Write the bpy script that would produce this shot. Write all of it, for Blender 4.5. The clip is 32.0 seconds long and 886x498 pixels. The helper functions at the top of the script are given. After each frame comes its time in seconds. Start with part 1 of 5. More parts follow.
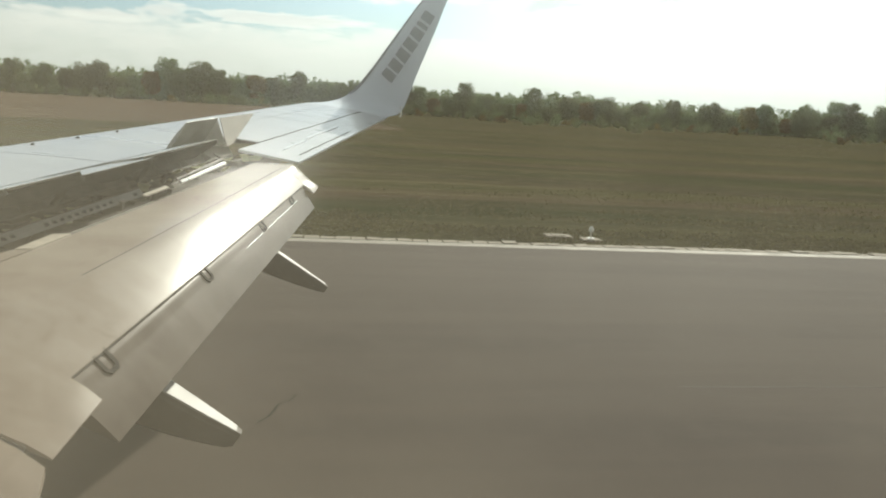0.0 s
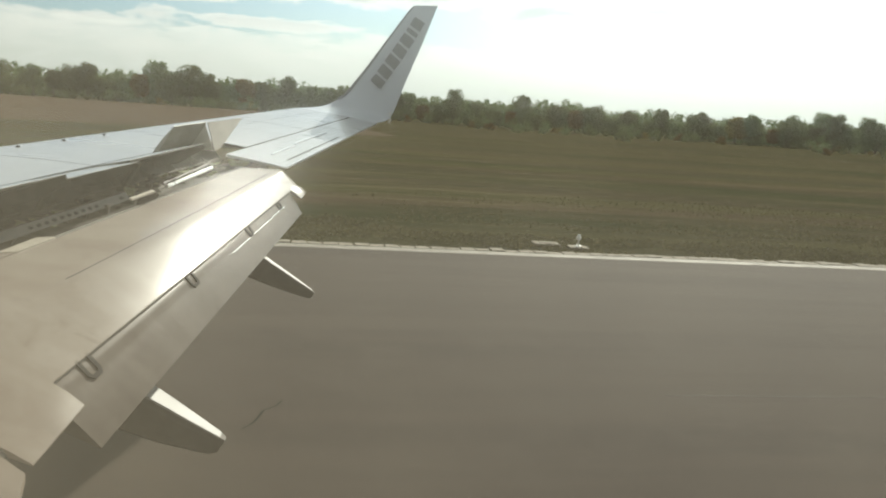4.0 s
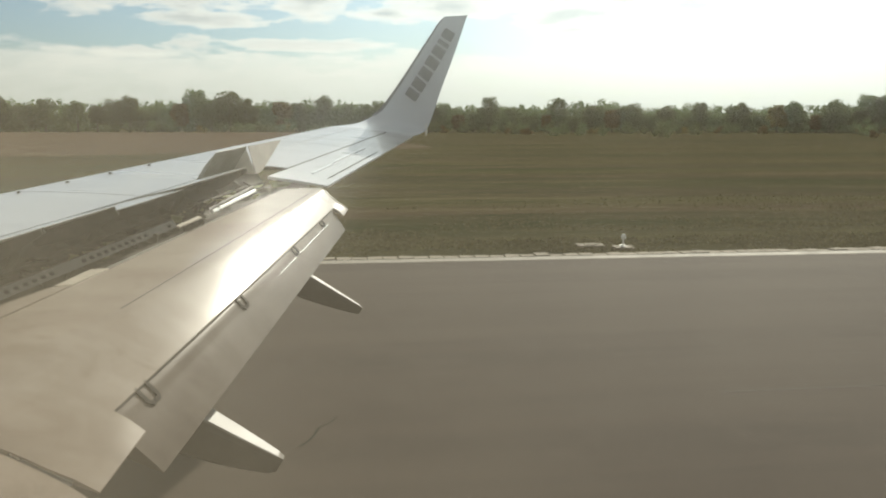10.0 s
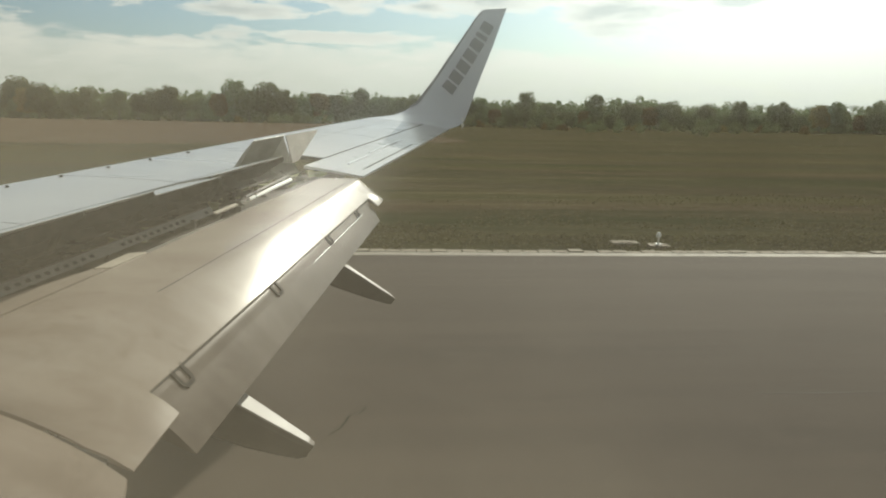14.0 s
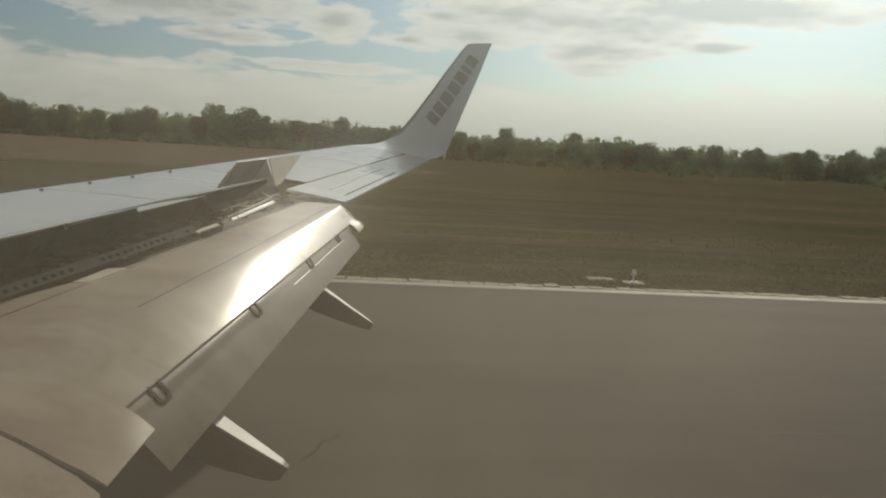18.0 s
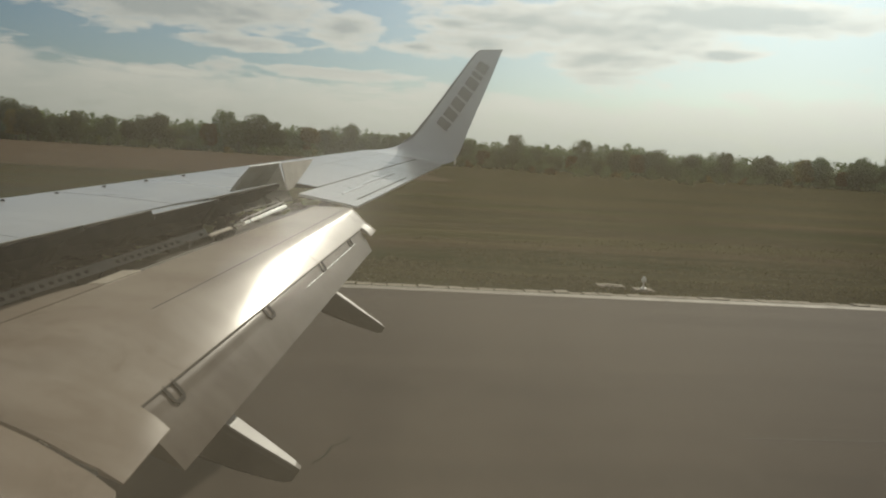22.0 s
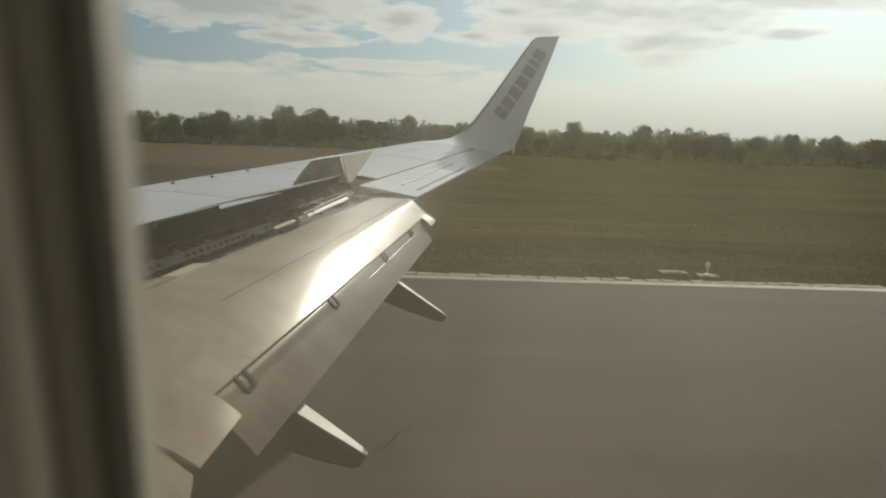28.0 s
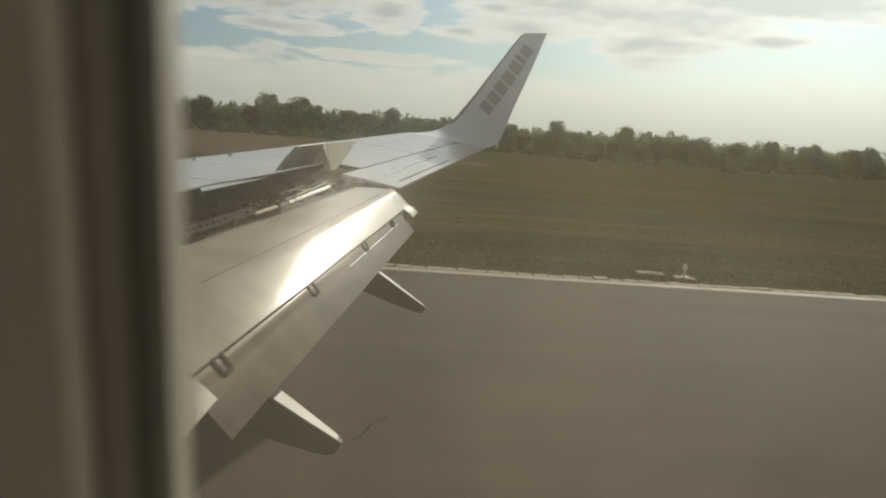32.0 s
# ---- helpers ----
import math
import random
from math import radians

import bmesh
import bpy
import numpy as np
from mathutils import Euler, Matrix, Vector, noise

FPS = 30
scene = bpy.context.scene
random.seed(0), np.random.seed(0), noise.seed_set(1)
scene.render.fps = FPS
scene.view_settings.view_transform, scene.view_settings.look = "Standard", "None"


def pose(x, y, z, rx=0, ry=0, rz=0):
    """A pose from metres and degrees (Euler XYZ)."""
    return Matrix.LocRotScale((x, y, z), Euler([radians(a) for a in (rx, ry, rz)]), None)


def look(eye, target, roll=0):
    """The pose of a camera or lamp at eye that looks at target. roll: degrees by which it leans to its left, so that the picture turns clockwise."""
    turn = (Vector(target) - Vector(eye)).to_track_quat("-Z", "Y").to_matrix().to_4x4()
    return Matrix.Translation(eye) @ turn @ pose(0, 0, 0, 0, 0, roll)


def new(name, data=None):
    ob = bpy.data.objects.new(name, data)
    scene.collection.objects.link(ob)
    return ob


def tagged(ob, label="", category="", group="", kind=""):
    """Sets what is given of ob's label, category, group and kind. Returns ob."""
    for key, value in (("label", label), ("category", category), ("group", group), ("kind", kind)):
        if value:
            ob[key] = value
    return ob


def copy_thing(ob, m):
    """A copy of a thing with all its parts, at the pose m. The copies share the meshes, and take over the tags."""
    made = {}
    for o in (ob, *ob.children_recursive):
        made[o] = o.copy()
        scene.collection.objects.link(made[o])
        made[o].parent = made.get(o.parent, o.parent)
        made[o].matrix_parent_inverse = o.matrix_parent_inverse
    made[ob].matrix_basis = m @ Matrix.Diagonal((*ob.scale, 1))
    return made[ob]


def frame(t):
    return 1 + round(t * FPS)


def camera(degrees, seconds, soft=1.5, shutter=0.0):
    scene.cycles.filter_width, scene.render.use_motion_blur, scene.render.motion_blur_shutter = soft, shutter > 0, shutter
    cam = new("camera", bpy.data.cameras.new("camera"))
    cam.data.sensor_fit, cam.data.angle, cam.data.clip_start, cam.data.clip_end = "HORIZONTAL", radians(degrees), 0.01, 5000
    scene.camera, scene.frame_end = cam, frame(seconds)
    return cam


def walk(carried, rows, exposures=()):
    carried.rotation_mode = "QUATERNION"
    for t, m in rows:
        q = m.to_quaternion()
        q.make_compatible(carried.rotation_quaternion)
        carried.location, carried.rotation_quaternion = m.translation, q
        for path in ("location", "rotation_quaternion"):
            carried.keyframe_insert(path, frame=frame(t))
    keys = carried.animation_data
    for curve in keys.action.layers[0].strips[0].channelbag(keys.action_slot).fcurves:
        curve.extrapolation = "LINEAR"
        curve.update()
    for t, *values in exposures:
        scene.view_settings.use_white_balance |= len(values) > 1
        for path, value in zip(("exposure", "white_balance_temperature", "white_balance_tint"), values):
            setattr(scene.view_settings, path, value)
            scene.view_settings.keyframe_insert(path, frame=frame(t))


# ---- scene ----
cam = camera(55.11, 32.0, soft=2.0)
# seconds, x, y, z, pitch, roll, yaw: x runs aft, y outboard to starboard, z up from the runway
ROWS = [
    (0, 9.281, 1.467, 3.751, -9.40, -3.28, -6.62),
    (0.5, 9.273, 1.463, 3.750, -9.38, -3.66, -6.55),
    (1, 9.272, 1.463, 3.753, -9.41, -3.34, -6.51),
    (1.5, 9.278, 1.465, 3.746, -9.42, -3.11, -6.56),
    (2, 9.284, 1.468, 3.743, -9.49, -3.09, -6.76),
    (2.5, 9.289, 1.471, 3.746, -8.78, -3.00, -6.99),
    (4.5, 9.288, 1.473, 3.759, -8.96, -4.10, -7.38),
    (5, 9.282, 1.470, 3.750, -8.90, -3.75, -7.25),
    (5.5, 9.279, 1.465, 3.738, -8.89, -3.35, -6.96),
    (6, 9.276, 1.465, 3.739, -9.17, -2.41, -6.82),
    (6.5, 9.279, 1.468, 3.742, -8.79, -1.94, -6.69),
    (7, 9.278, 1.471, 3.766, -8.67, -1.78, -6.48),
    (7.5, 9.280, 1.475, 3.791, -8.49, -2.09, -6.22),
    (8, 9.279, 1.475, 3.798, -8.10, -2.71, -5.88),
    (8.5, 9.289, 1.476, 3.788, -7.59, -2.40, -5.41),
    (9, 9.284, 1.469, 3.781, -7.78, -2.77, -5.37),
    (9.5, 9.280, 1.468, 3.759, -8.15, -1.87, -5.05),
    (10, 9.282, 1.470, 3.757, -8.38, -0.07, -4.95),
    (10.5, 9.282, 1.469, 3.758, -8.68, -0.10, -4.57),
    (11, 9.283, 1.469, 3.762, -8.44, -1.22, -4.02),
    (11.5, 9.286, 1.470, 3.757, -7.72, -1.77, -3.88),
    (12, 9.281, 1.468, 3.743, -7.94, -2.02, -3.68),
    (12.5, 9.278, 1.467, 3.743, -8.61, -1.43, -3.44),
    (13, 9.271, 1.464, 3.731, -8.17, -0.57, -3.18),
    (13.5, 9.277, 1.466, 3.734, -8.06, -0.33, -2.74),
    (14, 9.277, 1.466, 3.736, -8.79, -1.08, -2.54),
    (14.5, 9.272, 1.464, 3.729, -9.48, -3.01, -2.23),
    (16.5, 9.224, 1.419, 3.659, -5.83, -5.02, -4.10),
    (17, 9.225, 1.420, 3.679, -6.77, -4.47, -4.28),
    (17.5, 9.226, 1.426, 3.677, -6.30, -3.13, -4.11),
    (18, 9.224, 1.419, 3.698, -6.58, -3.33, -3.91),
    (18.5, 9.232, 1.400, 3.690, -6.31, -2.89, -3.95),
    (19, 9.240, 1.406, 3.669, -6.45, -2.81, -4.56),
    (19.5, 9.239, 1.416, 3.671, -6.80, -2.93, -4.99),
    (20, 9.242, 1.416, 3.666, -6.61, -2.85, -5.51),
    (20.5, 9.234, 1.421, 3.666, -6.44, -2.93, -5.66),
    (21, 9.232, 1.406, 3.670, -6.31, -2.91, -5.24),
    (21.5, 9.222, 1.402, 3.669, -6.27, -2.99, -4.35),
    (22, 9.197, 1.385, 3.670, -6.15, -3.46, -3.29),
    (22.5, 9.195, 1.374, 3.668, -6.17, -3.44, -2.40),
    (23, 9.193, 1.351, 3.670, -6.56, -3.29, -2.06),
    (23.5, 9.203, 1.341, 3.665, -6.99, -3.46, -1.82),
    (24, 9.197, 1.343, 3.657, -7.04, -3.68, -1.74),
    (24.5, 9.181, 1.352, 3.667, -7.41, -3.28, -1.63),
    (25, 9.193, 1.345, 3.666, -7.24, -2.55, -1.14),
    (25.5, 9.216, 1.335, 3.666, -7.02, -2.03, -0.74),
    (26, 9.199, 1.327, 3.677, -7.16, -1.93, -0.24),
    (26.5, 9.183, 1.319, 3.673, -6.96, -1.98, 0.43),
    (28.5, 9.189, 1.326, 3.668, -7.09, -1.99, 0.58),
    (29, 9.202, 1.342, 3.668, -7.22, -2.26, 0.09),
    (29.5, 9.198, 1.346, 3.669, -7.21, -2.64, -0.32),
    (30, 9.192, 1.349, 3.665, -7.24, -3.02, -0.69),
    (30.5, 9.184, 1.345, 3.661, -7.45, -3.45, -1.10),
    (31, 9.165, 1.335, 3.652, -7.36, -3.80, -1.14),
    (31.5, 9.175, 1.328, 3.641, -7.30, -4.17, -0.89),
    (32, 9.164, 1.321, 3.640, -7.34, -4.20, -0.58),
]
cam.data.dof.use_dof, cam.data.dof.focus_distance, cam.data.dof.aperture_fstop = True, 11.0, 3.8
walk(cam, [(t, pose(x, y, z, 90 + p, r, w)) for t, x, y, z, p, r, w in ROWS],
     exposures=[(0, 0.75, 6300, 4), (5, 0.72, 6300, 4), (7, 0.7, 6300, 4), (9, 0.66, 6450, 6), (10, 0.66, 6450, 6), (11, 0.58, 6450, 6), (12.5, 0.82, 6450, 5), (14, 0.45, 6450, 4), (17, -0.1, 6640, 6), (18, -0.05, 6640, 7), (21, 0.01, 6640, 7), (22, -0.07, 6640, 7), (23, -0.05, 6640, 7), (26, 0.25, 6640, 7), (29, 0.02, 6680, 7), (31, 0.13, 6720, 8), (32, 0.09, 6750, 8)])

# ---- sky and sun ----
SUN_AZ, SUN_EL = 26.0, 31.0      # degrees aft of abeam, degrees up
SUN = Vector((math.sin(radians(SUN_AZ)) * math.cos(radians(SUN_EL)),
              math.cos(radians(SUN_AZ)) * math.cos(radians(SUN_EL)), math.sin(radians(SUN_EL))))


class Nodes:
    """A small helper to write node trees in short lines."""

    def __init__(self, tree):
        self.t = tree
        tree.nodes.clear()

    def add(self, kind, links=None, operation="", use_clamp=False, blend_type=""):
        n = self.t.nodes.new(kind)
        if operation:
            n.operation = operation
        if use_clamp:
            n.use_clamp = True
        if blend_type:
            n.data_type, n.blend_type = "RGBA", blend_type
        for k, v in (links or {}).items():
            if isinstance(v, bpy.types.NodeSocket):
                self.t.links.new(v, n.inputs[k])
            else:
                n.inputs[k].default_value = v
        return n

    def math(self, op, a, b=0.0, clamp=False):
        return self.add("ShaderNodeMath", {0: a, 1: b}, operation=op, use_clamp=clamp).outputs[0]

    def noise(self, vec, scale, detail=4.0, rough=0.55, distort=0.0):
        return self.add("ShaderNodeTexNoise", {"Vector": vec, "Scale": scale, "Detail": detail, "Roughness": rough,
                                               "Distortion": distort}).outputs["Fac"]

    def ramp(self, fac, *stops):
        n = self.add("ShaderNodeValToRGB", {"Fac": fac})
        while len(n.color_ramp.elements) < len(stops):
            n.color_ramp.elements.new(0.5)
        for e, (p, c) in zip(n.color_ramp.elements, stops):
            e.position = p
            e.color = (c, c, c, 1) if isinstance(c, (int, float)) else (*c, 1)
        return n.outputs["Color"]

    def mix(self, fac, a, b, blend="MIX"):
        n = self.add("ShaderNodeMix", None, blend_type=blend)
        for i, v in ((0, fac), (6, a), (7, b)):
            if isinstance(v, bpy.types.NodeSocket):
                self.t.links.new(v, n.inputs[i])
            else:
                n.inputs[i].default_value = v if i == 0 else (*v, 1)
        return n.outputs[2]


# cloud masses over the field: bearing, height, half width, half height, in degrees
CLOUDS = [(-14.8, 8.4, 11.0, 1.45), (-10.6, 6.5, 4.5, 0.53), (-3.8, 8.0, 2.6, 1.12), (-14.7, 4.4, 3.6, 0.46), (-11.4, 4.9, 2.4, 0.6), (-4.7, 5.0, 5.2, 0.42), (1.1, 7.1, 2.1, 0.49), (3.5, 8.7, 1.8, 0.49), (12.0, 8.9, 10.5, 2.0), (5.6, 7.6, 4.6, 1.0), (13.2, 6.9, 4.6, 0.95), (13.6, 5.6, 3.2, 1.2), (22.5, 9.6, 9.5, 1.1), (21.0, 7.4, 2.2, 0.4)]


def make_world():
    w = bpy.data.worlds.new("sky")
    scene.world = w
    w.use_nodes = True
    k = Nodes(w.node_tree)
    sky = k.add("ShaderNodeTexSky")
    sky.sky_type, sky.sun_disc = "NISHITA", False
    sky.sun_elevation, sky.sun_rotation = radians(SUN_EL), radians(SUN_AZ)
    sky.altitude, sky.air_density, sky.dust_density, sky.ozone_density = 100.0, 1.0, 1.2, 1.0
    way = k.add("ShaderNodeTexCoord").outputs["Generated"]
    xyz = k.add("ShaderNodeSeparateXYZ", {0: way})
    up = k.math("MAXIMUM", xyz.outputs[2], 0.0)
    # bearing and height over the horizon, in degrees
    bear = k.math("MULTIPLY", k.math("ARCTAN2", xyz.outputs[0], xyz.outputs[1]), 57.296)
    high = k.math("MULTIPLY", k.math("ARCSINE", xyz.outputs[2]), 57.296)
    spot = k.add("ShaderNodeCombineXYZ", {0: bear, 1: high}).outputs[0]
    low = k.add("ShaderNodeMapping", {"Vector": spot, "Scale": (0.075, 0.27, 1.0), "Rotation": (0, 0, radians(3))}).outputs[0]
    bulk = None
    for a, e, ra, re in CLOUDS:
        off = k.add("ShaderNodeVectorMath", {0: spot, 1: (a, e, 0)}, operation="SUBTRACT").outputs[0]
        off = k.add("ShaderNodeVectorMath", {0: off, 1: (1 / ra, 1 / re, 0)}, operation="MULTIPLY").outputs[0]
        one = k.math("SUBTRACT", 1.0, k.add("ShaderNodeVectorMath", {0: off}, operation="LENGTH").outputs["Value"])
        bulk = one if bulk is None else k.math("MAXIMUM", bulk, one)
    # broken cloud goes on all round, outside the masses that stand over the field
    outside = k.math("MAXIMUM", k.ramp(k.math("DIVIDE", k.math("ABSOLUTE", bear), 100.0), (0.32, 0.0), (0.45, 1.0)), k.ramp(k.math("DIVIDE", high, 90.0), (0.12, 0.0), (0.20, 1.0)))
    bulk = k.math("MAXIMUM", bulk, k.math("SUBTRACT", k.math("MULTIPLY", outside, 0.65), 0.55))
    ahead = k.add("ShaderNodeVectorMath", {0: low, 1: (0.05, 0.16, 0)}, operation="ADD").outputs[0]
    big, fine = k.noise(low, 1.1, 12.0, 0.60, 0.35), k.noise(low, 4.5, 10.0, 0.64, 0.2)
    big_on, fine_on = k.noise(ahead, 1.1, 12.0, 0.60, 0.35), k.noise(ahead, 4.5, 10.0, 0.64, 0.2)
    rough = k.math("ADD", k.math("MULTIPLY", k.math("SUBTRACT", big, 0.5), 3.6), k.math("MULTIPLY", k.math("SUBTRACT", fine, 0.5), 2.9))
    mass = k.math("ADD", k.math("ADD", k.math("MULTIPLY", bulk, 1.2), 0.05), rough)
    cover = k.ramp(k.math("ADD", k.math("MULTIPLY", mass, 0.3), 0.4), (0.35, 0.0), (0.42, 0.55), (0.52, 0.92), (0.64, 1.0))
    # a hazy deck with heaped tops lies along the horizon
    top = k.math("SUBTRACT", up, k.math("ADD", k.math("MULTIPLY", k.math("SUBTRACT", big, 0.5), 0.085), k.math("MULTIPLY", k.math("SUBTRACT", fine, 0.5), 0.05)))
    deck = k.ramp(top, (0.0, 1.0), (0.060, 0.96), (0.074, 0.80), (0.084, 0.0))
    cover = k.math("MAXIMUM", cover, k.math("MULTIPLY", deck, k.ramp(fine, (0.38, 0.72), (0.56, 1.0))), True)
    # thin rims shine, sunward flanks are bright, thick bellies grey
    lit = k.math("ADD", k.math("MULTIPLY", k.math("SUBTRACT", big, big_on), 3.0), k.math("MULTIPLY", k.math("SUBTRACT", fine, fine_on), 1.6))
    lit = k.math("SUBTRACT", k.math("ADD", k.math("MULTIPLY", lit, 0.55), 1.12), k.math("MULTIPLY", k.math("MAXIMUM", mass, 0.0), 1.08), True)
    body = k.math("MAXIMUM", lit, k.ramp(up, (0.075, 0.85), (0.12, 0.0)), True)
    body = k.math("ADD", body, k.math("MULTIPLY", k.ramp(top, (0.050, 0.0), (0.072, 1.0), (0.084, 0.0)), 0.35), True)
    cloud = k.mix(body, (0.39, 0.425, 0.435), (0.68, 0.67, 0.63))
    near = k.add("ShaderNodeVectorMath", {0: way, 1: SUN}, operation="DOT_PRODUCT").outputs["Value"]
    near = k.math("MAXIMUM", near, 0.0)
    cloud = k.mix(k.math("MULTIPLY", k.math("POWER", near, 6.0), k.math("MULTIPLY", body, 0.55)), cloud, (1.05, 1.03, 0.98))
    glow = k.math("ADD", k.math("MULTIPLY", k.math("POWER", near, 14.0), 0.60), k.math("MULTIPLY", k.math("POWER", near, 60.0), 2.5))
    blue = k.mix(1.0, sky.outputs[0], (0.041, 0.052, 0.061), "MULTIPLY")
    air = k.mix(cover, blue, cloud)
    haze = k.ramp(up, (0.0, 0.85), (0.035, 0.55), (0.085, 0.08), (0.3, 0.0))
    air = k.mix(haze, air, (0.47, 0.51, 0.47))
    air = k.mix(k.math("MULTIPLY", k.math("POWER", near, 10.0), 0.24), air, (0.74, 0.81, 0.79))
    away = k.ramp(near, (0.50, 0.66), (0.92, 1.0))
    air = k.mix(1.0, air, away, "MULTIPLY")
    air = k.mix(1.0, air, k.mix(glow, (0, 0, 0), (0.93, 1.0, 0.97)), "ADD")
    back = k.add("ShaderNodeBackground", {"Color": air, "Strength": 1.0})
    k.add("ShaderNodeOutputWorld", {"Surface": back.outputs[0]})


make_world()
sun = new("sun", bpy.data.lights.new("sun", "SUN"))
sun.data.energy, sun.data.angle, sun.data.color = 5.0, radians(0.8), (1.0, 0.93, 0.82)
sun.matrix_world = look(SUN * 300, (0, 0, 0))


# ---- materials ----
def paint(name, a, b, rough=0.5, metal=0.0, scale=6.0, bump=0.0, fine=60.0, stretch=(1, 1, 1), coat=0.0, spread=0.08, coords="Object", rot=0.0):
    """A surface of two tones mixed by noise at two scales, with some change of gloss and fine relief."""
    m = bpy.data.materials.new(name)
    m.use_nodes = True
    k = Nodes(m.node_tree)
    vec = k.add("ShaderNodeTexCoord").outputs[coords]
    vec = k.add("ShaderNodeMapping", {"Vector": vec, "Scale": stretch, "Rotation": (0, 0, rot)}).outputs[0]
    n1 = k.noise(vec, scale, 5.0)
    n2 = k.noise(vec, fine, 4.0, 0.6)
    f = k.math("ADD", k.math("MULTIPLY", n1, 0.65), k.math("MULTIPLY", n2, 0.35))
    col = k.mix(k.ramp(f, (0.36, 0.0), (0.64, 1.0)), a, b)
    r = k.math("ADD", k.math("MULTIPLY", k.math("SUBTRACT", n1, 0.5), spread * 2), rough, True)
    links = {"Base Color": col, "Roughness": r, "Metallic": metal, "Coat Weight": coat, "Coat Roughness": 0.1}
    if bump:
        links["Normal"] = k.add("ShaderNodeBump", {"Strength": bump, "Distance": 0.02, "Height": n2}).outputs[0]
    s = k.add("ShaderNodeBsdfPrincipled", links)
    k.add("ShaderNodeOutputMaterial", {"Surface": s.outputs[0]})
    return m


def flap_paint(name, clean, dull, grime_dim, dim_gain=1.0, coat=0.60):
    """Thin grey paint on metal: broad dull patches, streaks drawn back by the air, dirt in blots, an inboard end
    darkened for lost sheen, and a faint hard gloss.
    """
    m = bpy.data.materials.new(name)
    m.use_nodes = True
    k = Nodes(m.node_tree)
    vec = k.add("ShaderNodeTexCoord").outputs["Object"]
    broad = k.noise(vec, 0.75, 4.0, 0.55, 0.4)
    drawn = k.noise(k.add("ShaderNodeMapping", {"Vector": vec, "Scale": (0.8, 3.0, 1.0)}).outputs[0], 1.1, 4.0, 0.55)
    blot = k.noise(vec, 2.3, 7.0, 0.68, 0.6)
    speck = k.noise(vec, 26.0, 2.0)
    # inboard end painted darker: fading sheen mixed with brown dirt
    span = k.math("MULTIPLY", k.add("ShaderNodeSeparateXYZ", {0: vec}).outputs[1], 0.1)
    dirt_dim = k.math("MULTIPLY", k.math("MULTIPLY", k.ramp(span, (0.55, 0.95), (0.70, 0.72), (0.92, 0.0)), dim_gain), k.ramp(k.math("ADD", k.math("MULTIPLY", blot, 0.5), k.math("MULTIPLY", drawn, 0.5)), (0.34, 0.66), (0.62, 1.0)), True)
    col = k.mix(k.ramp(broad, (0.36, 0.0), (0.66, 1.0)), clean, dull)
    col = k.mix(k.math("MULTIPLY", k.ramp(drawn, (0.42, 0.0), (0.75, 1.0)), 0.35), col, dull)
    col = k.mix(k.math("MULTIPLY", k.ramp(blot, (0.56, 0.0), (0.70, 1.0)), 0.55), col, grime_dim)
    col = k.mix(k.math("MULTIPLY", k.ramp(speck, (0.66, 0.0), (0.72, 1.0)), 0.25), col, grime_dim)
    col = k.mix(dirt_dim, col, grime_dim)
    r = k.math("ADD", k.math("MULTIPLY", k.math("SUBTRACT", broad, 0.5), 0.12), 0.34, True)
    bump = k.add("ShaderNodeBump", {"Strength": 0.006, "Distance": 0.02, "Height": blot}).outputs[0]
    s = k.add("ShaderNodeBsdfPrincipled", {"Base Color": col, "Roughness": r, "Specular IOR Level": 0.010, "Coat Weight": k.math("MULTIPLY", k.math("SUBTRACT", 1.0, k.math("MULTIPLY", dirt_dim, 1.5), True), coat),
                                           "Coat Roughness": 0.09, "Normal": bump, "Coat Normal": bump})
    k.add("ShaderNodeOutputMaterial", {"Surface": s.outputs[0]})
    return m


